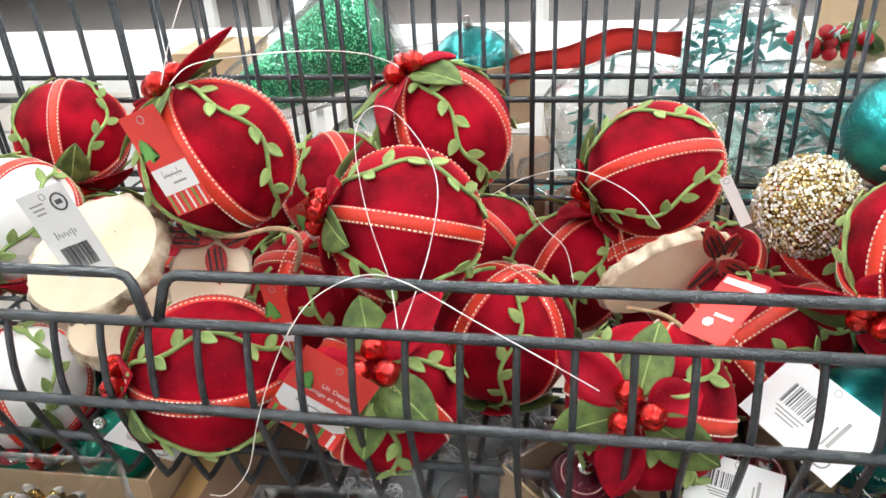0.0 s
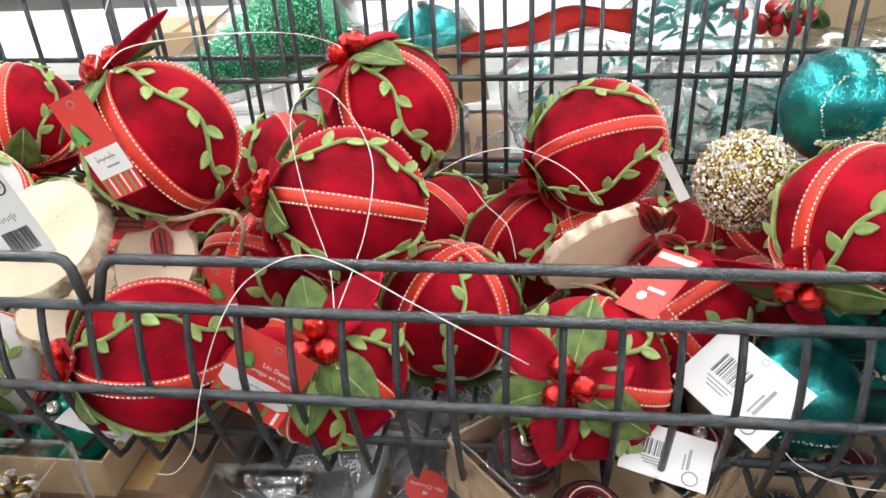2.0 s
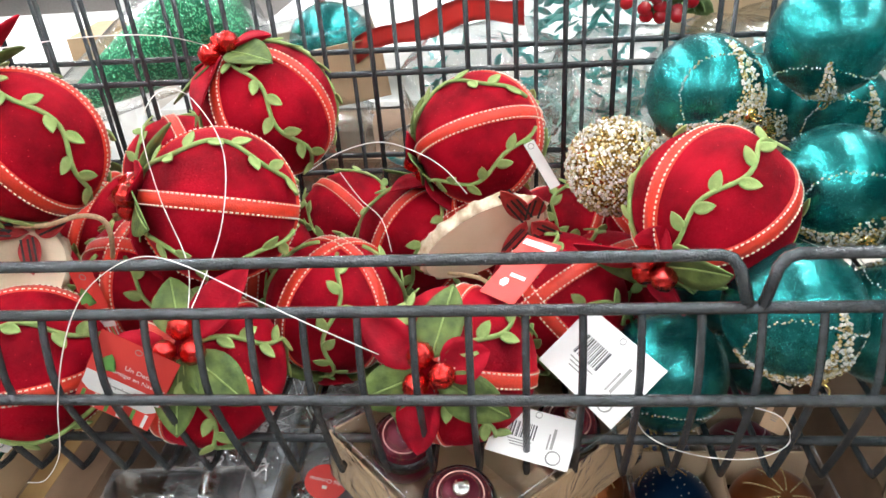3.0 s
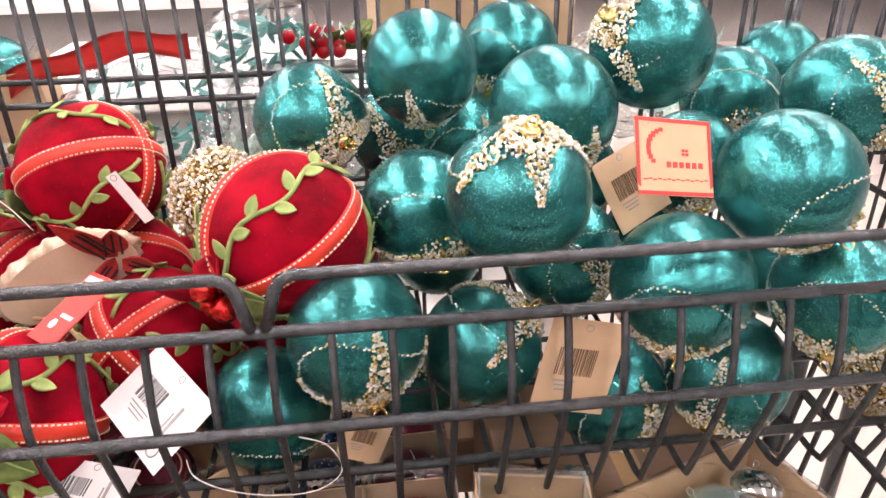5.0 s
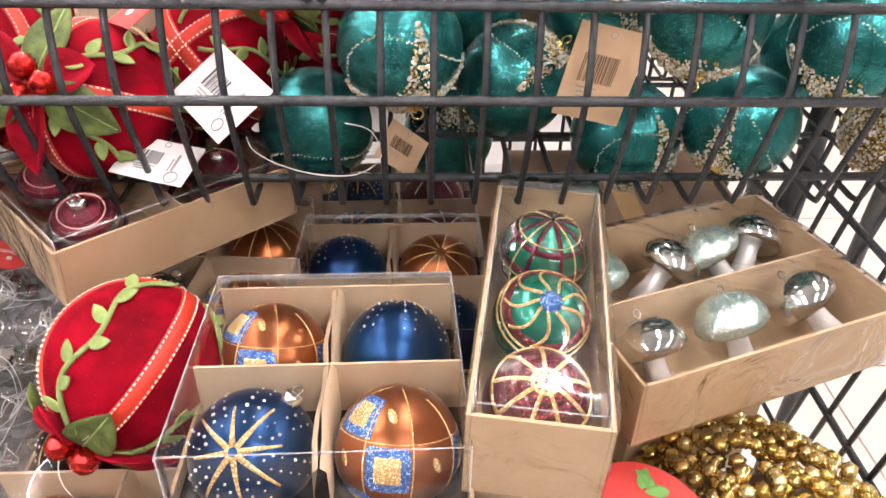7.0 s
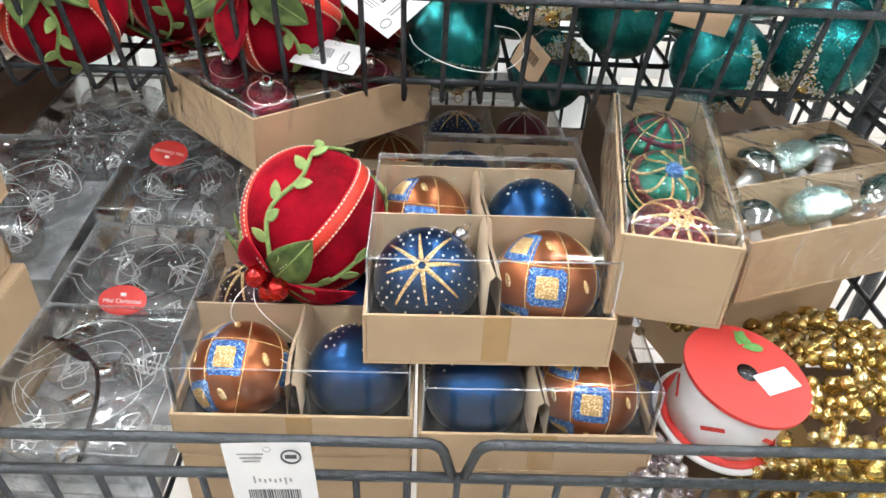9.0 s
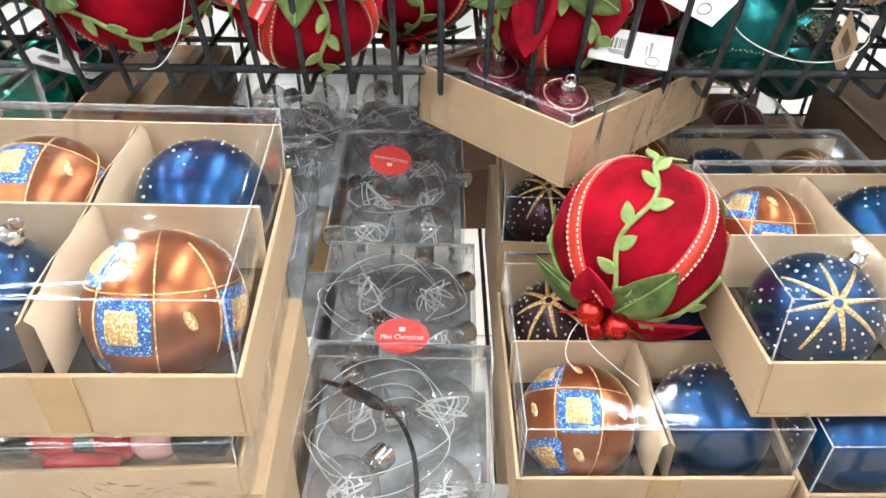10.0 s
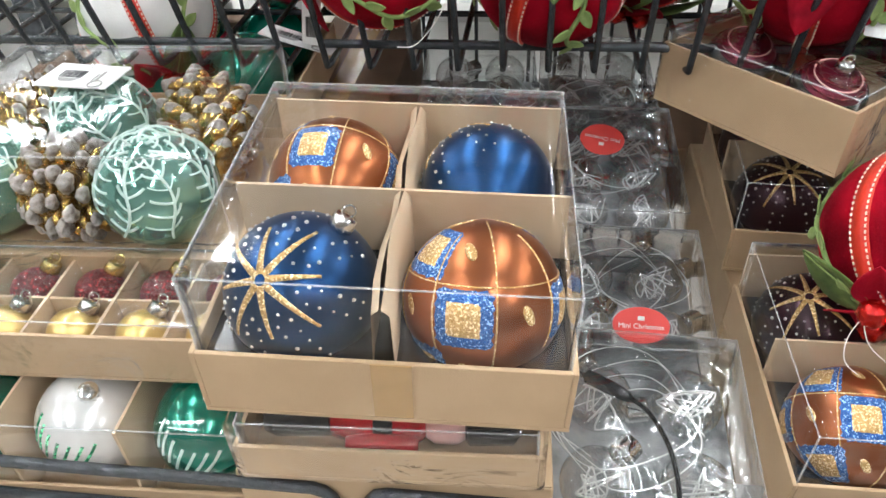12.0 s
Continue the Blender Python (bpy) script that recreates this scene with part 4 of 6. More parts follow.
# tray standing askew, with dark red balls
m = striped_box((0.079, 0.325, 0.857), 44.0, 0.168, 0.130, 0.040, (2, 1), tilt=0.0, roll=2.5, lid=0.046, label="open kraft tray set askew with dark red balls", wrapped=True)
for x, y in ((-0.05, -0.03), (-0.045, 0.032), (0.045, -0.03), (0.045, 0.032)):
    p = m @ Vector((x, y, 0.0255))
    patterned_ball(frame_of(p, (0.1, -0.3, 0.9), (1, 0, 0)), "plum", [("red_glitter", "ring", 2, 0.0012, 0.5, 0.8), ("pink", "ring", 1, 0.0009, 0.62, 0.62), ("black_gloss", "ring", 1, 0.008, 1.1, 1.1)], "dark red ball ornament with pink and pearl rings", 0.0235)

# boxes of the fore at the far end
m = striped_box((-0.168, 0.106, 0.806), 2.5, 0.138, 0.140, 0.023, (1, 1), label="kraft tray of small red and black glass soldiers", wrapped=True, lid=0.036)
for i in range(3):
    t = thing("soldier_ornament", "small glossy red and black soldier ornament lying in a tray", "christmas ornament", m @ pose(0, -0.045 + i * 0.042, 0.016, 0, 90, 0), "soldier ornaments")
    part("boots", lathe([(0.009, -0.06), (0.011, -0.055), (0.010, -0.03), (0.009, -0.028)], 18), M["black_gloss"], t)
    part("coat", lathe([(0.0105, -0.028), (0.013, -0.015), (0.012, 0.012), (0.009, 0.016)], 18), M["red_plastic"], t)
    part("belt", lathe([(0.0128, -0.008), (0.0136, -0.006), (0.0136, -0.001), (0.0128, 0.001)], 18), M["black_gloss"], t)
    part("collar", lathe([(0.009, 0.016), (0.0115, 0.020), (0.0115, 0.030), (0.009, 0.034)], 18), M["pink"], t)
    part("hat", lathe([(0.010, 0.034), (0.012, 0.036), (0.011, 0.056), (0.006, 0.060)], 18), M["black_gloss"], t)
    for s in (-1, 1):
        part("arm", lathe([(0.003, -0.02), (0.0045, -0.012), (0.0045, 0.010), (0.003, 0.013)], 12), M["red_plastic"], t, m=Matrix.Translation((0, s * 0.015, 0)))

m = striped_box((-0.360, 0.108, 0.814), 2.0, 0.225, 0.064, 0.031, (6, 2), lid=0.038, label="divided kraft tray of small red and gold balls under clear film", wrapped=True)
for i in range(6):
    for j in range(2):
        p = m @ Vector((-0.225 / 2 + 0.225 * (i + 0.5) / 6, (j - 0.5) * 0.031, 0.0165))
        plain_ball(frame_of(p, (0.5, 0.5, 0.75), (1, 0, 0)), 0.0138, "red_glitter" if j else "gold_satin", "small dark red glitter ball ornament" if j else "small matt gold ball ornament", "gold" if j else "silver")

m = striped_box((-0.372, 0.108, 0.749), 2.0, 0.264, 0.130, 0.016, (4, 2), inner=0.060, lid=0.063, label="kraft tray of green and pearl balls under clear film")
for i in range(4):
    p = m @ Vector((-0.264 / 2 + 0.264 * (i + 0.5) / 4, -0.0325, 0.0325))
    t = plain_ball(frame_of(p, (0.3, -0.2, 0.9), (1, 0, 0)), 0.0302, "green" if i % 2 else "pearl", "glossy green ball ornament with white frosted sprigs" if i % 2 else "pearl white ball ornament with dark glitter tree", "silver")
    bm = bmesh.new()
    for s in range(7):
        a = -1.9 + (s - 3) * 0.16
        add_band(bm, 0.0302, [polar(1, 1.45 - 0.10 * q - 0.03 * abs(s - 3), a * 1.0 + 0.02 * q * (s - 3)) for q in range(6)], 0.0016, 0.0004)
    part("sprig", bm, M["snow" if i % 2 else "green_glitter"], t)

# clear box with cones and frosted balls
def frosted_ball(m, r=0.034):
    t = thing("frosted_ball", "frosted pale green glass ball with white glitter branches", "christmas ornament", m, "frosted balls")
    part("body", sphere(r, 40, 26), M["frost"], t)
    for k in range(7):
        bm = bmesh.new()
        a = k * 2 * math.pi / 7
        stem = [polar(1, 0.15 + 1.5 * q / 14, a + 0.18 * math.sin(q * 0.35 + k)) for q in range(15)]
        add_band(bm, r, stem, 0.0014, 0.0008)
        branch = part("branch", bm, M["snow"], t, "white glitter branch")
        for q in range(2, 14, 2):
            for s in (-1, 1):
                part("twig", add_band(bmesh.new(), r, [(stem[q] + (polar(1, 0.15 + 1.5 * (q - 1.5 * f) / 14, a + s * (0.30 + 0.10 * math.sin(k * 5 + q * 3 + s)) * (f + 0.35 * f * (1 - f)) / max(0.35, math.sin(0.15 + 1.5 * q / 14)) + 0.18 * math.sin(q * 0.35 + k)) - stem[q])).normalized() for f in (0, 0.25, 0.5, 0.75, 1.0)], 0.0011 + 0.0004 * math.sin(k * 3 + q * 2), 0.0006), M["snow"], branch)
    cap_on(t, -r, M["silver"])


def pine_cone(m, length=0.075, r=0.03):
    t = thing("pine_cone", "gold pine cone ornament with frosted scale tips", "christmas ornament", m, "pine cones")
    part("core", lathe([(0.004, -length / 2), (r * 0.6, -length * 0.3), (r * 0.72, 0), (r * 0.5, length * 0.3), (0.003, length / 2)], 20), M["cone"], t)
    bm = bmesh.new()
    bmesh.ops.create_uvsphere(bm, u_segments=10, v_segments=6, radius=1)
    for v in bm.verts:
        v.co = Vector((v.co.x * 0.0105 * (1 - 0.2 * v.co.x), v.co.y * 0.0082, v.co.z * 0.0036 + 0.0018 * v.co.x ** 2))
    sc = to_mesh("scale", bm, M["cone"])
    bm = bmesh.new()
    bmesh.ops.create_uvsphere(bm, u_segments=10, v_segments=6, radius=1)
    for v in bm.verts:
        v.co = Vector((v.co.x * 0.0046 + 0.0060 + 0.0016 * noise.noise(v.co * 3.1), v.co.y * 0.0050 * (1 - 0.35 * v.co.x), v.co.z * 0.0026 + 0.0020 + 0.0016 * noise.noise(v.co * 2.5)))
    tp = to_mesh("frosted_tip", bm, M["cone_tip"])
    k = 0
    for row in range(8):
        f = (row + 0.5) / 8
        rad = r * (math.sin(math.pi * (0.12 + 0.8 * f)) ** 0.7) * 0.86
        n = max(5, int(2 * math.pi * rad / 0.0132))
        for q in range(n):
            a = 2 * math.pi * (q + 0.5 * (row % 2)) / n
            z = length * (f - 0.5)
            d = Vector((math.cos(a), math.sin(a), 0.45))
            s = link_mesh("scale", sc, None, t, m=frame_of((rad * 0.9 * math.cos(a), rad * 0.9 * math.sin(a), z), Vector((0, 0, 1)) - d * 0.3, d))
            s.scale = Vector((1.15, 1.0, 1.0)) * (0.8 + 0.45 * ((k * 7919) % 97) / 97)
            k += 1
            link_mesh("frosted_tip", tp, None, s)


m = striped_box((-0.360, 0.213, 0.8345), 2.0, 0.185, 0.145, 0.010, (1, 1), lid=0.072, label="clear plastic box of frosted balls and pine cones")
frosted_ball(frame_of((-0.316, 0.170, 0.872), (0.1, -0.35, 0.9), (1, 0, 0)))
frosted_ball(frame_of((-0.382, 0.238, 0.872), (-0.1, -0.3, 0.9), (0, 1, 0)))
frosted_ball(frame_of((-0.426, 0.170, 0.872), (-0.2, -0.3, 0.9), (0, 1, 0)))
pine_cone(frame_of((-0.312, 0.236, 0.870), (-0.25, 0.75, 0.35), (1, 0, 0)), 0.072, 0.029)
pine_cone(frame_of((-0.372, 0.172, 0.868), (0.85, -0.25, 0.1), (0, 1, 0)), 0.060, 0.028)
pine_cone(frame_of((-0.432, 0.240, 0.870), (0.3, 0.8, 0.1), (1, 0, 0)), 0.062, 0.028)

m = striped_box((-0.364, 0.384, 0.8195), 1.0, 0.160, 0.140, 0.036, (1, 1), label="kraft tray of shiny dark green balls behind the pine cone box")
for x, y in ((-0.038, -0.034), (0.038, -0.034), (-0.038, 0.034), (0.038, 0.034)):
    plain_ball(frame_of(m @ Vector((x, y, 0.0345)), (0.1 * x, -0.4, 0.9), (1, 0, 0)), 0.0325, "green", "shiny dark green glass ball in a kraft tray")

# ---------------------------------------------------------------- clear packs of bulbs
def bulb_mesh():
    glass = lathe([(0.0075, 0), (0.0078, 0.004)] + [(0.0205 * math.sin(q), 0.0235 - 0.0205 * math.cos(q)) for q in (0.5 + (math.pi - 0.52) * i / 14 for i in range(15))], 32)
    prof = []
    for i in range(13):
        prof.append((0.0072 + (0.0008 if i % 2 else 0), -0.013 + i * 0.00105))
    return to_mesh("glass", glass, M["glass"]), to_mesh("screw_base", lathe([(0.003, -0.016), (0.005, -0.0145)] + prof, 18), M["silver"])


GLASS, SCREW = bulb_mesh()
rnd = random.Random(21)


def bulb(m):
    t = thing("light_bulb", "clear glass bulb of a light string with silver screw base", "light bulb", m, "light bulbs")
    g = link_mesh("glass", GLASS, None, t)
    g.visible_shadow = False
    link_mesh("screw_base", SCREW, None, t, "silver screw base")
    pts = []
    for i in range(16):
        pts.append((0.012 * math.cos(i * 2.1) * (0.4 + 0.6 * rnd.random()), 0.012 * math.sin(i * 2.1) * (0.4 + 0.6 * rnd.random()), 0.006 + 0.036 * rnd.random()))
    part("filament_wire", tube(smooth_path(pts, 4), 0.00055, 4), M["string"], t)


def letters(text, size, m, mat, parent, name="lettering"):
    cu = bpy.data.curves.new(name, "FONT")
    cu.body = text
    cu.size = size
    cu.extrude = 0.00008
    cu.align_x, cu.align_y = "CENTER", "CENTER"
    cu.materials.append(mat)
    ob = new(name, cu)
    ob.parent = parent
    ob.matrix_local = m
    return ob


def bulb_pack(center, size, rot, seedling, label=True, flip=1):
    m = pose(*center, *rot)
    w, d, h = size
    t = thing("bulb_pack", "clear plastic pack of round light bulbs with red label" if label else "clear plastic pack of round light bulbs on silver wire", "light string pack", m, "bulb packs")
    rn = random.Random(seedling)
    nx, ny = 12, 14
    bm = bmesh.new()
    g = []
    for i in range(nx + 1):
        row = []
        for j in range(ny + 1):
            x, y = w * (i / nx - 0.5), d * (j / ny - 0.5)
            e = min(i, nx - i, j, ny - j)
            z = h / 2 + (0.0022 * noise.noise(Vector((x * 30, y * 30, seedling * 3.7))) if e else -0.0008)
            row.append(bm.verts.new((x, y, z)))
        g.append(row)
    for i in range(nx):
        for j in range(ny):
            bm.faces.new((g[i][j], g[i + 1][j], g[i + 1][j + 1], g[i][j + 1]))
    edge = [g[i][0] for i in range(nx + 1)] + [g[nx][j] for j in range(1, ny + 1)] + [g[i][ny] for i in range(nx - 1, -1, -1)] + [g[0][j] for j in range(ny - 1, 0, -1)]
    low = [bm.verts.new((v.co.x * 1.0, v.co.y * 1.0, -h / 2)) for v in edge]
    for i in range(len(edge)):
        k = (i + 1) % len(edge)
        bm.faces.new((edge[i], edge[k], low[k], low[i]))
    ob = part("film", bm, M["crinkle"], t, "crinkled clear film")
    ob.visible_shadow = False
    part("tray", box(0, 0, -h / 2 + 0.001, w * 0.98, d * 0.98, 0.002, 0.0005), M["grey_tray"], t, smooth=False)
    for turn in range(2):
        cx, cy, rad = rn.uniform(-0.16, 0.16) * w, rn.uniform(-0.2, 0.2) * d, rn.uniform(0.26, 0.40) * min(w, d)
        pts = [(cx + rad * (1 + 0.16 * math.sin(2.3 * q + turn)) * math.cos(q * 1.05), cy + rad * (1 + 0.2 * math.cos(1.7 * q)) * math.sin(q * 1.05), (0.08 + 0.07 * turn + 0.10 * math.sin(q * 1.9 + turn)) * h) for q in range(11)]
        part("light_wire", tube(smooth_path(pts, 6), 0.0003, 5), M["string"], t, "silver light string wire")
    if seedling == 1:
        lead = [(-0.050, 0.040, 0.010), (-0.038, 0.034, 0.014), (-0.022, 0.025, 0.016), (-0.006, 0.016, 0.016), (0.004, 0.004, 0.017), (0.012, -0.016, 0.017), (0.015, -0.038, 0.014), (0.014, -0.056, 0.004)]
        part("cable", tube(smooth_path(lead, 8), 0.0015, 7), M["black_gloss"], t, "black supply cable")
        part("plug", tube(smooth_path([(-0.034, 0.032, 0.0145), (-0.028, 0.0285, 0.0155), (-0.016, 0.0215, 0.016), (-0.008, 0.017, 0.016)], 4), [0.0025, 0.0042, 0.0044, 0.0044, 0.0044, 0.0044, 0.0044, 0.0044, 0.0042, 0.0040, 0.0036, 0.0030, 0.0022], 10), M["black_gloss"], t, "black cable connector")
    # thin pale tube paints the highlight round the pack's top edge
    rim = [(-w / 2, -d / 2, h / 2 - 0.001), (w / 2, -d / 2, h / 2 - 0.001), (w / 2, d / 2, h / 2 - 0.001), (-w / 2, d / 2, h / 2 - 0.001)]
    ef = part("pack_edge_glint", tube(rim + rim[:1], 0.0005, 5), M["edge_glint"], ob, "pale strip painted as the glint on the pack edge")
    ef.visible_shadow = False
    if label:
        e = Matrix.Translation((-0.008 if flip > 0 else 0.006, 0.006 if flip > 0 else -0.046, h / 2 + 0.0085)) @ pose(0, 0, 0, 28 if flip < 0 else 24, 0, 0) @ pose(0, 0, 0, 0, 0, 0 if flip < 0 else 170)
        lb = lathe([(0.0001, 0), (0.0175, 0), (0.0175, 0.0004), (0.0001, 0.0004)], 32)
        for v in lb.verts:
            v.co.y *= 0.66 if flip < 0 else 0.80
        ob = part("label", lb, M["red_card"], t, "red oval label", smooth=False, m=e)
        letters("Mini Christmas", 0.0046, Matrix.Translation((0, -0.001, 0.0006)), M["card"], ob)
        part("crown_mark", box(0, 0.0042, 0.0006, 0.004, 0.0026, 0.0003), M["card"], ob, smooth=False)
    nxb, nyb = max(1, int(w / 0.040)), max(1, int(d / 0.042))
    for i in range(nxb):
        for j in range(nyb):
            p = Vector(((i + 0.5) / nxb - 0.5, (j + 0.5) / nyb - 0.5, 0))
            p = Vector((p.x * w * 0.92, p.y * d * 0.92, -h * 0.5 + 0.0235))
            a = rn.uniform(0, 6.3)
            ax = Vector((math.cos(a), math.sin(a), 0.12))
            bulb(m @ frame_of(p - ax * 0.022, ax, (0, 0, 1)))


bulb_pack((-0.036, 0.118, 0.742), (0.112, 0.125, 0.048), (4, 0, -2), 1, False)
bulb_pack((-0.040, 0.232, 0.742), (0.108, 0.112, 0.050), (5, 0, -1), 2, True, -1)
bulb_pack((-0.044, 0.360, 0.764), (0.104, 0.140, 0.050), (4, 0, 0), 3, True, 1)
bulb_pack((-0.050, 0.510, 0.763), (0.106, 0.150, 0.050), (3, 0, 0), 4, False)
bulb_pack((-0.160, 0.480, 0.763), (0.110, 0.190, 0.050), (2, 0, 3), 5, False)
bulb_pack((-0.165, 0.290, 0.785), (0.110, 0.150, 0.050), (2, 0, 3), 6, False)

# ---------------------------------------------------------------- plain boxes that carry the stacks
def carton(center, size, yaw, mat="kraft", label="plain closed kraft carton under the display boxes"):
    t = thing("carton", label, "carton", pose(*center, 0, 0, yaw), "cartons")
    w, d, h = size
    part("body", box(0, 0, h / 2, w, d, h, 0.0012), M[mat], t, smooth=False)
    for s in (-1, 1):
        part("flap", box(s * w / 4, 0, h + 0.0009, w / 2 - 0.0012, d - 0.001, 0.0016, 0.0004), M[mat], t, smooth=False)
    part("tape", box(0, 0, h + 0.0021, 0.02, d * 0.98, 0.0004), M["tape"], t, smooth=False)


FLOOR_Z = 0.6585
for c, s, yaw, mt in (((-0.168, 0.110), (0.15, 0.14, 0.143), 2, "kraft"), ((-0.372, 0.113), (0.26, 0.13, 0.087), 2, "kraft"), ((-0.365, 0.225), (0.20, 0.09, 0.172), 2, "kraft"),
                      ((-0.052, 0.17), (0.105, 0.21, 0.046), 0, "grey_tray"), ((-0.105, 0.40), (0.22, 0.20, 0.070), 0, "grey_tray"), ((-0.10, 0.54), (0.22, 0.07, 0.070), 0, "grey_tray"),
                      ((0.1045, 0.153), (0.148, 0.148, 0.072), 0.5, "kraft"), ((0.2575, 0.148), (0.148, 0.148, 0.065), 0.5, "kraft"), ((0.110, 0.345), (0.15, 0.20, 0.089), 0, "kraft"),
                      ((0.2535, 0.325), (0.14, 0.13, 0.079), 0, "kraft"), ((0.46, 0.42), (0.20, 0.19, 0.150), 0, "brown_box"), ((0.255, 0.478), (0.15, 0.14, 0.05), 0, "brown_box"), ((-0.45, 0.46), (0.24, 0.22, 0.16), 0, "brown_box"), ((-0.27, 0.44), (0.09, 0.24, 0.16), 0, "brown_box"),
                      ((0.345, 0.25), (0.024, 0.10, 0.176), -10, "kraft"), ((0.465, 0.275), (0.12, 0.09, 0.150), 18, "kraft")):
    carton((c[0], c[1], FLOOR_Z), s, yaw, mt)

# ---------------------------------------------------------------- ribbon spool and garlands
t = thing("ribbon_spool", "red card spool of printed ribbon standing on bead garlands", "ribbon spool", pose(0.393, 0.126, 0.712, 9, 5, 25))
part("top_disc", lathe([(0.0075, 0.064), (0.0435, 0.064), (0.0437, 0.0655), (0.0435, 0.0668), (0.0075, 0.0668), (0.0073, 0.0655)], 48), M["red_card"], t, "red printed card disc", smooth=False)
# a solid black disc stands in for the shade inside the core
part("core_shade_disc", lathe([(0.0001, 0.0665), (0.0074, 0.0668), (0.0074, 0.0671), (0.0001, 0.0671)], 24), M["black_gloss"], t, "black disc painted for the shade in the core hole")
part("ribbon_roll", lathe([(0.030, 0.018), (0.037, 0.0185), (0.0375, 0.040), (0.037, 0.0632), (0.030, 0.0636)], 40), M["card"], t, "wound pale ribbon")
part("bottom_disc", lathe([(0.001, 0.014), (0.0455, 0.014), (0.046, 0.0155), (0.0455, 0.017), (0.001, 0.017)], 48), M["card"], t, "white card disc")
part("red_rim", lathe([(0.0375, 0.0174), (0.0425, 0.0174), (0.0425, 0.0182), (0.0375, 0.0186)], 48), M["red_card"], t, "red printed rim")
part("price_label", box(0.016, -0.012, 0.0672, 0.030, 0.017, 0.0004), M["card"], t, "white price label", smooth=False)
for k in range(3):
    part("holly_leaf", leaf_blade(0.016, 0.008, 0.1, 0, 0.0003), M["green_ink"], t, "printed green holly leaf", m=pose(0.012 + 0.008 * k, 0.022 - 0.004 * k, 0.0675, 0, 0, 40 + 60 * k))
for k in range(6):
    a = k * 1.05 + 0.5
    part("ribbon_print", box(0, 0, 0, 0.003, 0.016, 0.0006), M["red_card"], t, smooth=False, m=frame_of((0.0378 * math.cos(a), 0.0378 * math.sin(a), 0.041), (math.cos(a), math.sin(a), 0), (0, 0, 1)) @ pose(0, 0, 0, 0, 0, 35 if k % 2 else -35))


def bead_heap(name, label, cx, cy, sx, sy, z0, z1, count, r, mat, seedling):
    rn = random.Random(seedling)
    spots = []
    for k in range(count):
        a, q = rn.uniform(0, 6.283), math.sqrt(rn.random())
        x, y = cx + sx * q * math.cos(a), cy + sy * q * math.sin(a)
        top = z0 + (z1 - z0) * (1 - q ** 2.5) + 0.008 * noise.noise(Vector((x * 30, y * 30, seedling)))
        spots.append(((x, y, top - rn.random() * 0.016), r * rn.uniform(0.75, 1.2)))
    tagged(link_mesh(name, bead_mesh(name, spots, M[mat]), None, None), label, "bead garland", kind="stuff")


bead_heap("bead_garland", "heap of shiny gold bead garlands", 0.50, 0.13, 0.11, 0.14, 0.70, 0.775, 900, 0.0058, "garland", 1)
bead_heap("bead_garland", "heap of small gold bead garland", 0.48, 0.065, 0.05, 0.045, 0.70, 0.745, 260, 0.0075, "garland", 2)
bead_heap("bead_garland", "heap of silver bead garland", 0.545, 0.075, 0.07, 0.055, 0.71, 0.772, 330, 0.0056, "garland_s", 3)
bead_heap("bead_garland", "heap of silver and plum bead garland", 0.340, 0.085, 0.035, 0.05, 0.69, 0.735, 220, 0.005, "garland_s", 4)
bead_heap("bead_garland", "heap of gold bead garland under the baskets", 0.40, 0.30, 0.09, 0.08, 0.72, 0.81, 400, 0.006, "garland", 5)
carton((0.47, 0.13, FLOOR_Z), (0.24, 0.17, 0.035), 0, "brown_box", "brown board carton under bead garlands")

for x, y, z, p in ((-0.30, 0.43, 0.944, (0.2, 0.5, -0.8)), (-0.11, 0.46, 0.944, (-0.3, 0.6, -0.6)), (0.08, 0.50, 0.944, (0.5, 0.5, -0.6)), (-0.28, 0.535, 0.944, (0.1, 0.9, 0.1)), (-0.16, 0.545, 0.944, (0.4, 0.8, 0.1)), (0.13, 0.40, 0.944, (0.3, 0.7, -0.5)), (0.23, 0.53, 0.944, (0.1, 0.9, 0.2)), (-0.40, 0.50, 0.944, (0.3, 0.8, 0.2))):
    felt_ball("red", (x, y, z), p, (0.3, -0.4, 0.8))
for x, y, z in ((0.33, 0.53, 0.935), (0.43, 0.48, 0.933), (0.52, 0.53, 0.935), (0.60, 0.45, 0.935), (0.26, 0.44, 0.933), (0.45, 0.55, 0.99)):
    teal_ball((x, y, z), (0.2, 0.5, -0.8), 1)
carton((0.09, 0.53, FLOOR_Z), (0.20, 0.12, 0.07), 3, "brown_box")
carton((0.41, 0.555, FLOOR_Z), (0.16, 0.08, 0.07), -2, "brown_box")

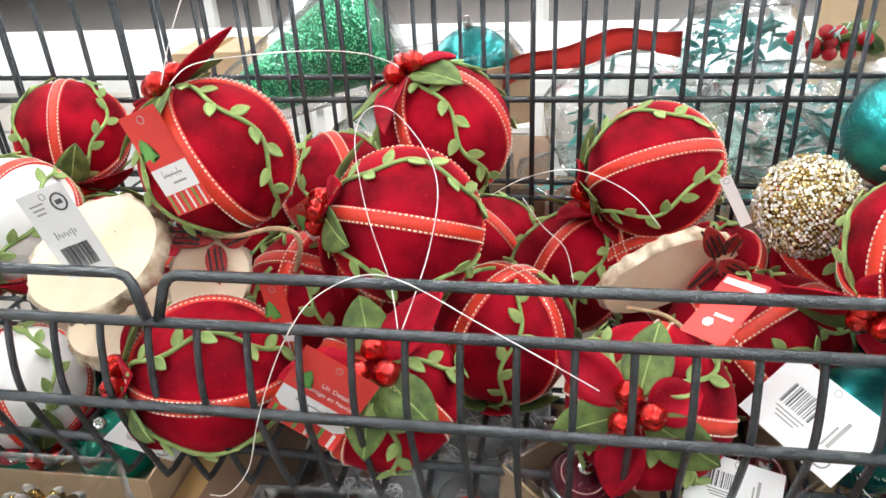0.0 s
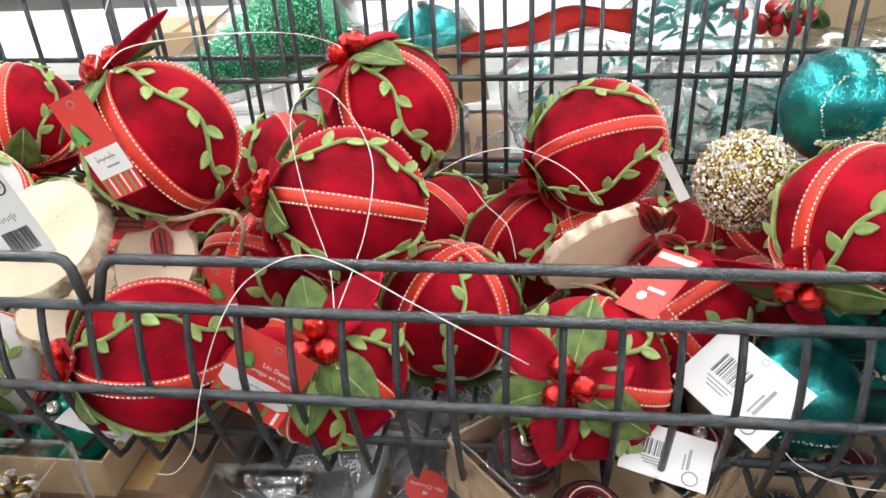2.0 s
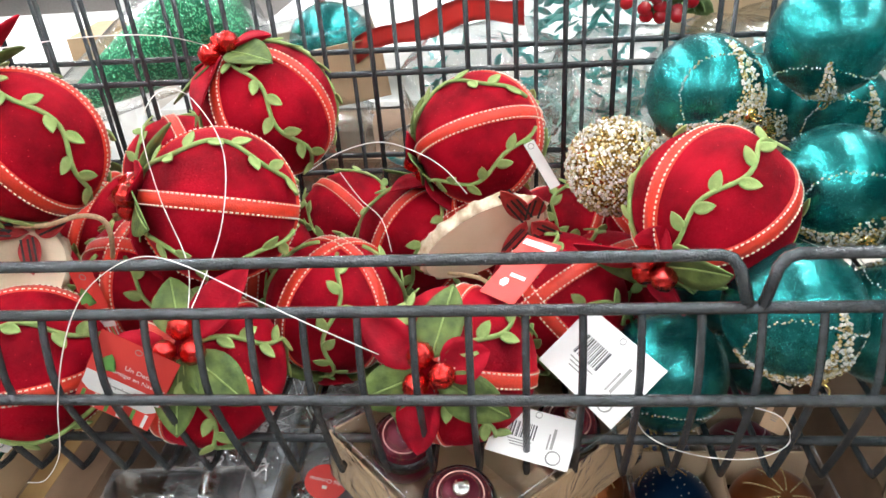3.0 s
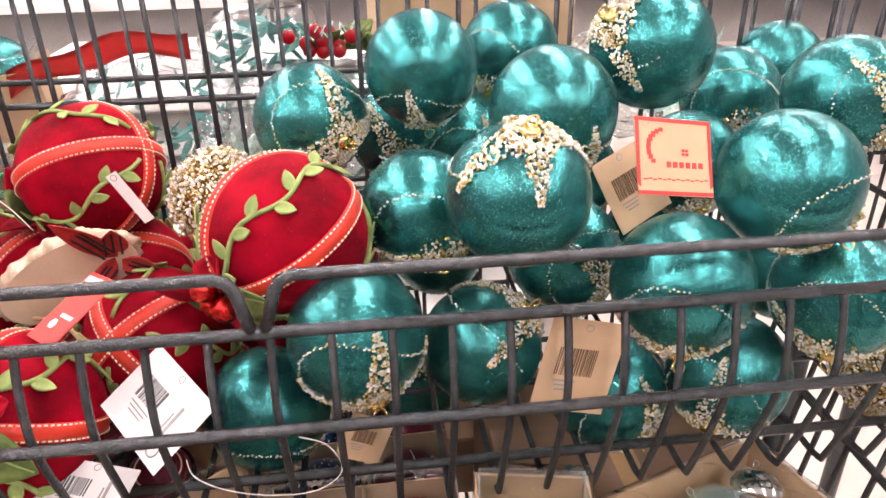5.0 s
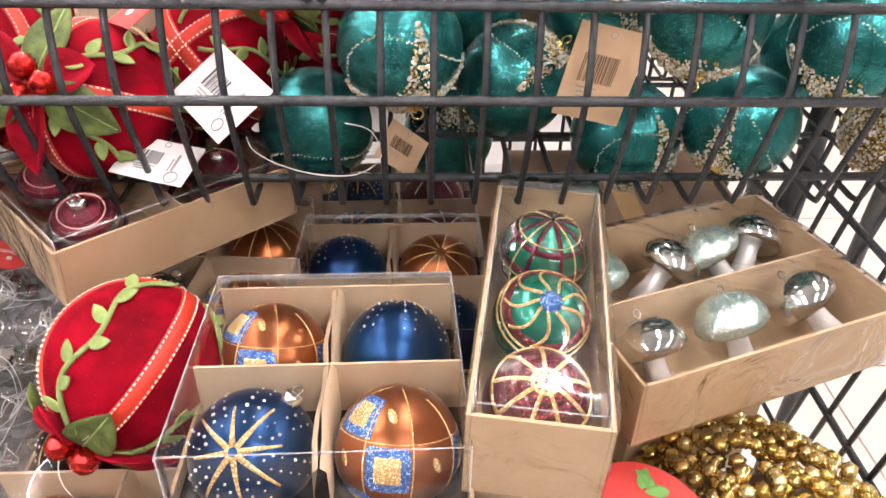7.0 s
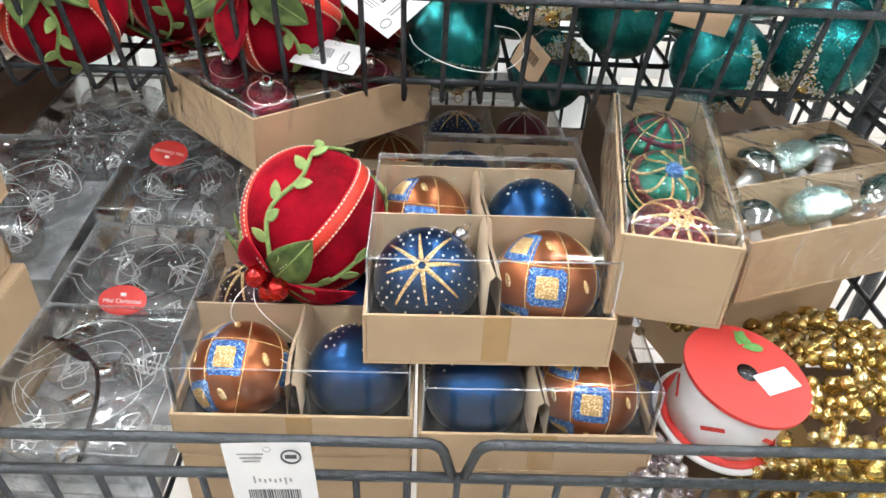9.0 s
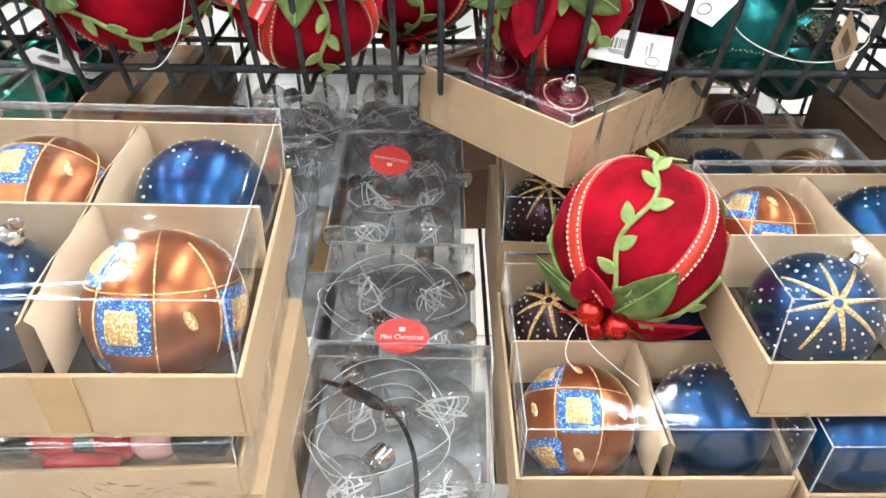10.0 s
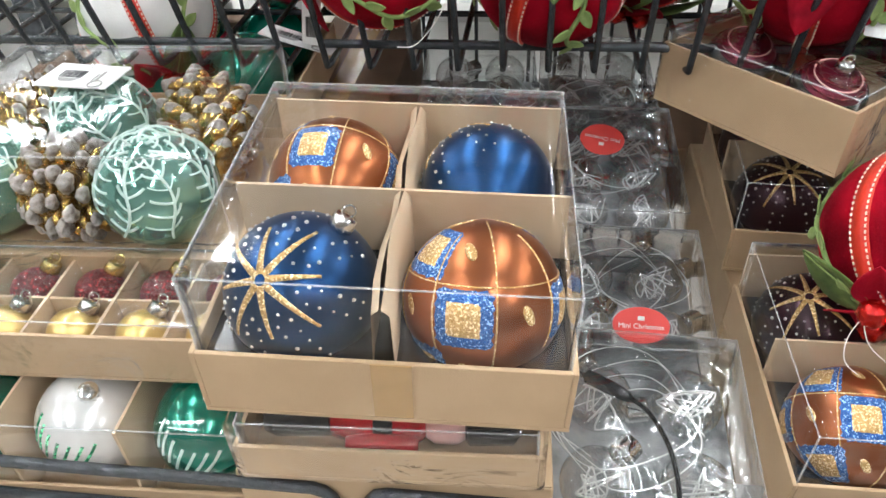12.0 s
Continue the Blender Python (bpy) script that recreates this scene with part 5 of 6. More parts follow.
# ---------------------------------------------------------------- wood slices
def wood_slice(center, normal, xdir, a, b, thick, ribbon=True, seedling=0):
    t = thing("wood_slice", "pale birch wood slice ornament with bark edge and plaid bow" if ribbon else "pale birch wood slice ornament with rough bark edge", "wood slice", frame_of(center, normal, xdir), "wood slices")
    n = 96
    bm = bmesh.new()
    rings = []
    for z, k in ((-thick / 2, 0.0), (-thick / 2, 0.93), (-thick / 2 + 0.001, 1.0), (0, 1.02), (thick / 2 - 0.001, 1.0), (thick / 2, 0.95)):
        row = []
        for i in range(n):
            q = 2 * math.pi * i / n
            w = 1 + 0.05 * noise.noise(Vector((math.cos(q) * 1.3, math.sin(q) * 1.3, seedling))) + (0.11 * noise.noise(Vector((math.cos(q) * 7, math.sin(q) * 9, z * 300 + seedling))) + 0.045 * noise.noise(Vector((math.cos(q) * 23, math.sin(q) * 23, z * 700 + seedling))) if k > 0.96 else 0)
            kk = max(k, 0.01)
            row.append(bm.verts.new((a * kk * w * math.cos(q), b * kk * w * math.sin(q), z)))
        rings.append(row)
    for r0, r1 in zip(rings, rings[1:]):
        for i in range(n):
            bm.faces.new((r0[i], r0[(i + 1) % n], r1[(i + 1) % n], r1[i]))
    part("bark_rim", bm, M["bark"], t, "rough birch bark rim")
    bm = bmesh.new()
    vs = []
    for k in (0.0, 0.3, 0.6, 0.955):
        row = []
        for i in range(n):
            q = 2 * math.pi * i / n
            w = 1 + 0.05 * noise.noise(Vector((math.cos(q) * 1.3, math.sin(q) * 1.3, seedling)))
            kk = max(k, 0.01)
            row.append(bm.verts.new((a * kk * w * math.cos(q), b * kk * w * math.sin(q), thick / 2 + 0.0004 + 0.0003 * noise.noise(Vector((k * 20, q, seedling))))))
        vs.append(row)
    for r0, r1 in zip(vs, vs[1:]):
        for i in range(n):
            bm.faces.new((r0[i], r0[(i + 1) % n], r1[(i + 1) % n], r1[i]))
    bm.faces.new(vs[0])
    part("face", bm, M["wood"], t, "smooth pale sawn face")
    if ribbon:
        for k, (x, y, ang, ln, wd) in enumerate(((a * 0.75, 0.0, 95, 0.06, 0.014), (a * 0.75, 0.004, 60, 0.026, 0.018), (a * 0.75, -0.004, -60, 0.026, 0.018), (a * 0.7, 0, 200, 0.03, 0.014))):
            rb = part("bow", leaf_blade(ln, wd, 0.4, 0.15, 0.0008), M["plaid"], t, "red and black striped ribbon bow", m=pose(x, y, thick / 2 + 0.002, 0, -8, ang))
            for s in range(3):
                part("stripe", box(ln * 0.5, wd * (s - 1) * 0.26, 0.0035 + 0.4 * wd * 0.26 * abs(s - 1), ln * 0.7, 0.0014, 0.0003), M["black_cloth"], rb, smooth=False)
    return t


wood_slice((-0.279, 0.332, 1.032), (-0.10, -0.60, 0.78), (0.95, 0.25, 0.22), 0.047, 0.041, 0.015, False, 1)
wood_slice((-0.285, 0.345, 0.972), (-0.05, -0.30, 0.92), (0.97, 0.2, 0.05), 0.038, 0.034, 0.016, False, 2)
wood_slice((-0.219, 0.352, 1.006), (0.25, -0.75, 0.62), (0.1, 0.45, 0.85), 0.034, 0.026, 0.011, True, 3)
wood_slice((0.078, 0.412, 0.992), (0.25, -0.72, -0.25), (0.88, 0.15, 0.42), 0.047, 0.030, 0.011, True, 4)


# ---------------------------------------------------------------- tags and cords
def hang_tag(style, label, c, x, y, w, h):
    x, y = Vector(x), Vector(y)
    z = x.cross(y)
    m = Matrix.Translation(c) @ Matrix((x, y, z)).transposed().to_4x4()
    t = thing("price_tag", label, "tag", m, "tags")
    mat = {"marked": "card", "plain": "card", "gift": "red_card", "red": "red_card", "kraft": "tan_card", "bordered": "tan_card"}[style]
    nx, ny = 8, 10

    def lift(px, py):
        return 0.10 * (px * px) * 6 + 0.05 * py * py * 6 - 0.02 * py

    bm = bmesh.new()
    for s in (0.00035, -0.00035):
        g = [[bm.verts.new((w * (i / nx - 0.5), h * (j / ny - 0.5), lift(w * (i / nx - 0.5), h * (j / ny - 0.5)) + s)) for j in range(ny + 1)] for i in range(nx + 1)]
        for i in range(nx):
            for j in range(ny):
                bm.faces.new((g[i][j], g[i + 1][j], g[i + 1][j + 1], g[i][j + 1]))
    part("card", bm, M[mat], t)

    def block(name, px, py, sx, sy, mt, rise=0.0006):
        part(name, box(px * w, py * h, lift(px * w, py * h) + rise, sx * w, sy * h, 0.0003), M[mt], t, smooth=False)

    if style in ("marked", "kraft"):
        mt = "ink" if style == "marked" else "brown_box"
        rn = random.Random(int(abs(c[0]) * 1e4))
        px = -0.30
        upright = style == "marked" and h > w
        while px < (0.30 if upright else 0.02 if style == "marked" else 0.2):
            q = rn.choice((0.006, 0.010, 0.017))
            block("barcode_bar", px, -0.27 if upright else 0.05, q, 0.26 if upright else 0.30, mt)
            px += q + rn.choice((0.011, 0.017))
        for j in range(3):
            block("print_line", -0.20 if upright else -0.14, (0.36 if upright else -0.16) - 0.05 * j, 0.30 - 0.05 * j, 0.018, "grey_ink")
        if upright:
            for k in range(8):
                block("print_mark", -0.21 + 0.06 * k, -0.02 + 0.012 * (k % 2) + (0.02 if k == 0 else 0), 0.022, 0.045 + (0.05 if k in (0, 6) else 0), "grey_ink")
            ring = [(0.26 * w + 0.0052 * math.cos(q), 0.32 * h + 0.0052 * math.sin(q), lift(0.26 * w, 0.32 * h) + 0.0006) for q in (2 * math.pi * i / 24 for i in range(24))]
            part("stamp_ring", tube(ring, 0.0006, 5, True), M["ink"], t)
            block("stamp_bar", 0.26, 0.32, 0.13, 0.05, "ink")
        elif style == "marked":
            block("print_line", 0.25, 0.02, 0.035, 0.40, "grey_ink")
            block("print_line", 0.20, -0.05, 0.02, 0.30, "grey_ink")
            ring = [(0.30 * w + 0.0042 * math.cos(q), -0.33 * h + 0.0042 * math.sin(q), lift(0.3 * w, -0.33 * h) + 0.0006) for q in (2 * math.pi * i / 20 for i in range(20))]
            part("stamp_ring", tube(ring, 0.0005, 5, True), M["grey_ink"], t)
    elif style == "gift":
        block("white_band", 0, -0.16, 0.98, 0.26, "card")
        for k in range(7):
            block("print_mark", -0.24 + 0.08 * k, -0.13 + 0.02 * (k % 2) + (0.03 if k == 0 else 0), 0.014, 0.035 + (0.04 if k in (0, 5) else 0), "grey_ink", 0.0009)
        block("print_line", 0.0, -0.12, 0.52, 0.016, "grey_ink", 0.0009)
        block("print_line", 0.08, -0.20, 0.35, 0.02, "grey_ink", 0.0009)
        for s in range(6):
            block("stripe", -0.42 + 0.165 * s, -0.39, 0.045, 0.19, ("green_ink", "card")[s % 2])
        bm = bmesh.new()
        vs = [bm.verts.new((x * 0.0011, y * 0.0011, 0)) for x, y in ((0, 6), (2.6, 2.6), (1.3, 2.8), (4, -0.8), (2, -0.4), (5, -5), (0.8, -4.4), (0.8, -6.5), (-0.8, -6.5), (-0.8, -4.4), (-5, -5), (-2, -0.4), (-4, -0.8), (-1.3, 2.8), (-2.6, 2.6))]
        bm.faces.new(vs[::-1])
        bmesh.ops.triangulate(bm, faces=bm.faces[:])
        part("tree_motif", bm, M["green_ink"], t, "printed green tree", smooth=False, m=Matrix.Translation((-0.28 * w, 0.16 * h, lift(-0.28 * w, 0.16 * h) + 0.0007)))
        if w > 0.04:
            letters("Un Detalle", 0.0046, Matrix.Translation((0.14 * w, 0.17 * h, lift(0.14 * w, 0.17 * h) + 0.0006)), M["card"], t)
            letters("contigo en Navidad", 0.0042, Matrix.Translation((0.12 * w, 0.07 * h, lift(0.12 * w, 0.07 * h) + 0.0006)), M["card"], t)
    elif style == "red":
        block("white_band", 0, 0.40, 0.9, 0.09, "card")
        block("print_line", 0.1, -0.12, 0.42, 0.05, "card")
        part("crest", lathe([(0.0001, 0), (0.0035, 0), (0.0001, 0.0004)], 6), M["card"], t, smooth=False, m=Matrix.Translation((-0.12 * w, -0.25 * h, 0.0008)))
    elif style == "bordered":
        for px, py, sx, sy in ((0, 0.47, 1, 0.05), (0, -0.47, 1, 0.05), (0.48, 0, 0.04, 0.9), (-0.48, 0, 0.04, 0.9)):
            block("border", px, py, sx, sy, "red_card")
        for k in range(6):
            block("print_mark", -0.08 + 0.085 * k, -0.10, 0.055, 0.075, "red_card")
        for k in range(14):
            block("print_mark", -0.40 + 0.062 * k, -0.30 + 0.012 * (k % 2), 0.045, 0.016, "red_card")
        for k in range(9):
            a = 1.9 + k * 0.24
            block("motif", -0.08 + 0.26 * math.cos(a), 0.10 + 0.26 * math.sin(a), 0.05, 0.05 + 0.012 * (4 - abs(k - 4)), "red_card")
        for k in range(4):
            block("motif", 0.12 + 0.05 * (k % 2), 0.04 + 0.05 * (k // 2), 0.035, 0.035, "red_card")
    hole = [(0.002 * math.cos(q) - (0.0 if style != "bordered" else 0.36 * w), 0.42 * h + 0.002 * math.sin(q), lift(0, 0.42 * h) + 0.0004) for q in (2 * math.pi * i / 12 for i in range(12))]
    part("eyelet", tube(hole, 0.00028, 5, True), M["grey_ink"], t)


def cord(label, pts, r, mat):
    t = part("hanging_cord", tube(smooth_path(pts, 6), r, 6), M[mat], None)
    tagged(t, label, "cord", "hanging cords")


hang_tag("marked", "white card price tag with barcode, tied to a red ball", (0.1505, 0.3111, 0.9591), (0.6082, -0.7748, -0.1723), (0.7064, 0.4295, 0.5626), 0.0631, 0.0461)
hang_tag("marked", "white card price tag with barcode, hanging under a red ball", (0.1098, 0.29, 0.9228), (0.9521, -0.3014, -0.0517), (0.3019, 0.9, 0.3144), 0.0498, 0.0334)
hang_tag("gift", "red and white printed gift tag with green tree motif", (-0.1217, 0.274, 0.979), (0.8311, 0.0, -0.5562), (0.5562, 0.0, 0.8311), 0.0459, 0.0589)
hang_tag("gift", "red and white printed gift tag with striped foot", (-0.1939, 0.295, 1.1121), (0.9281, 0.0, 0.3724), (-0.3724, 0.0, 0.9281), 0.0229, 0.0571)
hang_tag("red", "red printed card tag tied to a red ball", (0.1045, 0.3475, 1.0046), (0.7037, -0.7037, 0.0976), (0.6078, 0.6675, 0.4302), 0.0284, 0.0491)
hang_tag("marked", "white card price tag with barcode, lying on a wood slice", (-0.2828, 0.315, 1.0582), (0.9353, -0.0, 0.3538), (-0.3538, -0.0, 0.9353), 0.0353, 0.0579)
hang_tag("marked", "white card price tag with barcode, hanging below a red ball", (-0.27, 0.315, 0.8985), (0.9556, 0.0, -0.2948), (-0.0468, 0.9873, -0.1516), 0.0505, 0.0304)
hang_tag("gift", "printed gift tag half hidden between red balls", (-0.1601, 0.4, 1.0275), (0.81, 0.0, 0.5865), (-0.5865, -0.0, 0.81), 0.0211, 0.0345)
hang_tag("gift", "narrow printed gift tag standing between red balls", (-0.1636, 0.33, 0.9927), (0.9937, 0.0, 0.1117), (-0.1117, -0.0, 0.9937), 0.0148, 0.0533)
hang_tag("plain", "white card tag beside a gold beaded ball", (0.121, 0.43, 1.037), (0.8804, 0.0, 0.4743), (-0.4743, 0.0, 0.8804), 0.0076, 0.0380)
hang_tag("kraft", "brown kraft card tag with barcode in front of teal balls", (0.3802, 0.284, 0.9831), (0.9758, 0.0, -0.2186), (0.2185, 0.0364, 0.9752), 0.0422, 0.0569)
hang_tag("bordered", "tan card tag with red border and printed motif", (0.4369, 0.325, 1.0837), (0.9611, 0.206, -0.184), (0.0519, 0.5195, 0.8529), 0.0485, 0.0417)
hang_tag("kraft", "brown kraft card tag with barcode behind a bordered tag", (0.4276, 0.355, 1.0563), (0.85, 0.4773, 0.223), (-0.4002, 0.3098, 0.8624), 0.0419, 0.0437)
hang_tag("bordered", "tan card tag with red border behind a teal ball", (0.4037, 0.42, 1.0624), (0.9683, 0.0, -0.2497), (0.2497, 0.0, 0.9683), 0.0420, 0.0270)
hang_tag("kraft", "brown kraft card tag below a teal ball", (0.2627, 0.32, 0.915), (0.5616, 0.4755, -0.6771), (0.4745, 0.4852, 0.7344), 0.0421, 0.0273)
hang_tag("marked", "white card price tag with barcode, hung on the front rail", (0.1032, 0.029, 0.7727), (0.9987, 0.0, 0.05), (-0.05, 0.0, 0.9987), 0.0479, 0.0588)
hang_tag("marked", "white barcode label stuck on a clear box lid", (-0.3824, 0.233, 0.908), (0.9966, -0.0824, -0.0031), (0.0824, 0.9966, 0.0011), 0.0485, 0.0312)
hang_tag("marked", "white barcode label on a clear bag of bulbs", (0.0135, 0.1, 0.722), (0.9981, 0.0, -0.0611), (0.0611, -0.0, 0.9981), 0.0335, 0.0214)
hang_tag("marked", "white card price tag hanging through the basket floor", (-0.2532, 0.3, 0.9277), (0.9902, 0.0, -0.1395), (0.1395, -0.0, 0.9902), 0.0125, 0.0523)
cord("thin white hanging cord looped over the balls", [(-0.0732, 0.275, 1.0263), (-0.085, 0.31, 1.036), (-0.0985, 0.325, 1.0705), (-0.1061, 0.34, 1.1049), (-0.1063, 0.36, 1.1165), (-0.0992, 0.37, 1.1191), (-0.0872, 0.37, 1.1134), (-0.0676, 0.35, 1.0983), (-0.0586, 0.33, 1.0829), (-0.0622, 0.315, 1.0557), (-0.0673, 0.295, 1.0386), (-0.0716, 0.275, 1.0271)], 0.00032, "cord")
cord("thin white hanging cord looped over the balls", [(0.0299, 0.262, 1.0073), (0.0021, 0.255, 1.0301), (-0.0251, 0.258, 1.0443), (-0.0631, 0.262, 1.0646), (-0.0851, 0.262, 1.068), (-0.1097, 0.262, 1.0549), (-0.1231, 0.256, 1.0396), (-0.1364, 0.252, 1.0135), (-0.1493, 0.25, 0.98), (-0.1605, 0.25, 0.9459), (-0.1766, 0.25, 0.9246), (-0.1887, 0.25, 0.9222)], 0.00032, "cord")
cord("thin white hanging cord looped over the balls", [(-0.0389, 0.42, 1.0424), (-0.0161, 0.42, 1.0552), (0.0133, 0.415, 1.0637), (0.0384, 0.41, 1.0575), (0.0563, 0.405, 1.0472), (0.0705, 0.4, 1.0312)], 0.00032, "cord")
cord("thin white hanging cord looped over the balls", [(-0.2092, 0.34, 1.1404), (-0.2043, 0.36, 1.1465), (-0.178, 0.38, 1.1471), (-0.1427, 0.4, 1.1448), (-0.1231, 0.43, 1.136), (-0.1078, 0.45, 1.1249), (-0.1041, 0.45, 1.1218)], 0.00032, "cord")
cord("thin white hanging cord looped over the balls", [(-0.2205, 0.35, 1.1377), (-0.2148, 0.36, 1.161), (-0.2084, 0.37, 1.1808), (-0.2075, 0.38, 1.1916)], 0.00032, "cord")
cord("thin white hanging cord looped over the balls", [(-0.0179, 0.42, 1.0408), (-0.004, 0.41, 1.0249), (0.0114, 0.4, 1.0136), (0.0176, 0.39, 0.9938)], 0.00032, "cord")
cord("thin white hanging cord looped over the balls", [(0.2289, 0.285, 0.9512), (0.2443, 0.278, 0.9496), (0.2504, 0.275, 0.9338), (0.2355, 0.275, 0.9215), (0.2113, 0.275, 0.9212), (0.1885, 0.275, 0.9281), (0.1731, 0.278, 0.9363), (0.1683, 0.285, 0.9423)], 0.00032, "cord")
cord("thin white hanging cord looped over the balls", [(0.07, 0.15, 0.8174), (0.0618, 0.14, 0.8116), (0.0602, 0.13, 0.8045), (0.07, 0.12, 0.801), (0.0901, 0.11, 0.79), (0.1175, 0.1, 0.7802)], 0.00032, "cord")
cord("thin white hanging cord looped over the balls", [(0.072, 0.15, 0.8154), (0.074, 0.14, 0.8082), (0.0845, 0.13, 0.8022), (0.11, 0.12, 0.7843), (0.1374, 0.11, 0.7616)], 0.00032, "cord")
cord("rough jute twine loop of a wood slice", [(-0.2213, 0.36, 1.0365), (-0.1925, 0.35, 1.0413), (-0.1689, 0.35, 1.0472), (-0.1545, 0.35, 1.0449), (-0.1517, 0.35, 1.0339), (-0.1624, 0.36, 1.0115)], 0.0017, "twine")
cord("rough jute twine loop of a wood slice", [(0.0544, 0.4, 0.9696), (0.0784, 0.385, 0.9738), (0.0947, 0.37, 0.9674), (0.1113, 0.37, 0.9576)], 0.0015, "twine")

# ---------------------------------------------------------------- goods and furniture behind the baskets
def bag(center, size, rot, fill, label, seedling):
    """A puffed clear bag with leafy glitter things inside."""
    m = pose(*center, *rot)
    t = thing("clear_bag", label, "plastic bag", m, "clear bags")
    w, d, h = size
    bm = bmesh.new()
    bmesh.ops.create_uvsphere(bm, u_segments=28, v_segments=18, radius=1)
    for v in bm.verts:
        q = v.co.copy()
        f = 1 + 0.16 * noise.noise(q * 2.3 + Vector((seedling, 0, 0))) + 0.07 * noise.noise(q * 6 + Vector((0, seedling, 0)))
        v.co = Vector((math.copysign(abs(q.x) ** 0.7, q.x) * w / 2 * f, math.copysign(abs(q.y) ** 0.7, q.y) * d / 2 * f, math.copysign(abs(q.z) ** 0.8, q.z) * h / 2 * f))
    ob = part("film", bm, M["bag_film"], t, "crinkled clear film")
    ob.visible_shadow = False
    lm = to_mesh("glitter_leaf", leaf_blade(0.026, 0.0075, 0.3, 0.3, 0.0006, 5), M[fill])
    rn = random.Random(seedling)
    for k in range(64):
        p = Vector((rn.uniform(-0.36, 0.36) * w, rn.uniform(-0.36, 0.36) * d, rn.uniform(-0.36, 0.3) * h))
        link_mesh("glitter_leaf", lm, None, t, m=frame_of(p, (rn.uniform(-1, 1), rn.uniform(-1, 1), rn.uniform(0.2, 1)), (rn.uniform(-1, 1), rn.uniform(-1, 1), 0)))
    return t


bag((0.075, 0.700, 1.010), (0.17, 0.12, 0.12), (0, 0, 5), "teal_foil", "clear bag of teal glitter leaves with a red header", 1)
bm = bmesh.new()
g = [[bm.verts.new((0.17 * (u - 0.5), 0.006 * math.sin(u * 9) + 0.004 * v, 0.022 * v + 0.034 * u + 0.012 * math.sin(math.pi * u) + 0.004 * math.sin(u * 11 + v))) for v in (0, 0.3, 0.7, 1)] for u in (k / 18 for k in range(19))]
for a, c in zip(g, g[1:]):
    for k in range(3):
        bm.faces.new((a[k], a[k + 1], c[k + 1], c[k]))
bmesh.ops.solidify(bm, geom=bm.faces[:], thickness=0.0008)
tagged(part("bag_header", bm, M["red_card"], None, m=Matrix.Translation((0.03, 0.69, 1.040))), "red printed header card of a clear bag", "bag header")
bag((0.175, 0.755, 1.070), (0.13, 0.10, 0.075), (0, -8, 5), "teal_foil", "clear bag of teal glitter leaves lying on others", 2)
bag((0.235, 0.690, 1.005), (0.20, 0.12, 0.11), (0, 0, 0), "teal_foil", "puffed clear bag of teal glitter leaves", 3)
bag((0.40, 0.720, 1.010), (0.20, 0.13, 0.13), (0, 0, 10), "mint_glitter", "puffed clear bag of mint glitter leaves", 4)
bag((0.05, 0.690, 0.920), (0.20, 0.12, 0.10), (0, 0, 0), "teal_foil", "clear bag of teal leaves low in the basket", 5)
bag((0.24, 0.685, 0.905), (0.20, 0.12, 0.10), (0, 0, 0), "teal_foil", "clear bag of teal leaves low in the basket", 6)
bag((-0.15, 0.70, 0.960), (0.20, 0.13, 0.12), (0, 0, 0), "green_glitter", "clear bag of green glitter leaves", 7)
bag((0.58, 0.74, 1.02), (0.17, 0.13, 0.11), (0, 0, 10), "mint_glitter", "puffed clear bag of mint glitter leaves", 8)

# green glitter cone in film
t = thing("cone_tree", "green glitter cone tree wrapped in clear film", "christmas tree ornament", frame_of((-0.30, 0.735, 1.045), (-0.86, -0.05, -0.42), (0, 0, 1)))
part("cone", lathe([(0.055, -0.12), (0.057, -0.115), (0.03, 0.03), (0.006, 0.13), (0.001, 0.132)], 32), M["green_glitter"], t)
ob = part("film", lathe([(0.062, -0.125), (0.066, -0.11), (0.042, 0.03), (0.022, 0.14), (0.03, 0.17)], 32), M["crinkle"], t, "crinkled clear film")
ob.visible_shadow = False
part("barcode_label", box(0.0, 0.0, 0.0, 0.035, 0.028, 0.0008), M["card"], t, "white barcode label", smooth=False, m=frame_of((0.062, -0.03, -0.07), (0.8, -0.6, 0.3), (0, 0, 1)))

m = striped_box((-0.115, 0.735, 0.995), 14, 0.16, 0.11, 0.062, (1, 1), tilt=0, roll=-6, label="open kraft box of teal and silver balls wrapped in film", lid=0.075)
plain_ball(m @ Matrix.Translation((0.03, 0, 0.05)), 0.045, "teal", "large teal satin ball ornament")
plain_ball(m @ Matrix.Translation((-0.05, 0, 0.042)), 0.038, "silver", "large silver glass ball ornament")

# dark box with red berries
t = thing("berry_pick", "glossy red berries with frosted twigs and green leaves", "christmas pick", Matrix.Translation((0.240, 0.675, 1.082)))
for k in range(11):
    a = k * 2.4
    part("berry", sphere(0.0068, 16, 10), M["red_plastic"], t, m=Matrix.Translation((0.0046 * k * math.cos(a) * 0.8, 0.016 * math.sin(a * 1.3), 0.010 * math.sin(a) + 0.004)))
rn = random.Random(9)
for k in range(9):
    d = Vector((rn.uniform(-0.6, 0.8), rn.uniform(-0.6, 0.2), rn.uniform(0.3, 1)))
    part("twig", tube([(0.006 * k - 0.02, 0, 0.004), Vector((0.006 * k - 0.02, 0, 0.004)) + d * 0.012, Vector((0.006 * k - 0.02, 0, 0.006)) + d * 0.020], 0.0007, 5), M["snow"], t)
for k in range(9):
    part("leaf", leaf_blade(0.045, 0.020, 0.2, 0.2), M["leaf"], t, m=pose(-0.01 + 0.008 * k, 0.018, -0.008, -25 + 14 * k, -20, -50 + 26 * k))
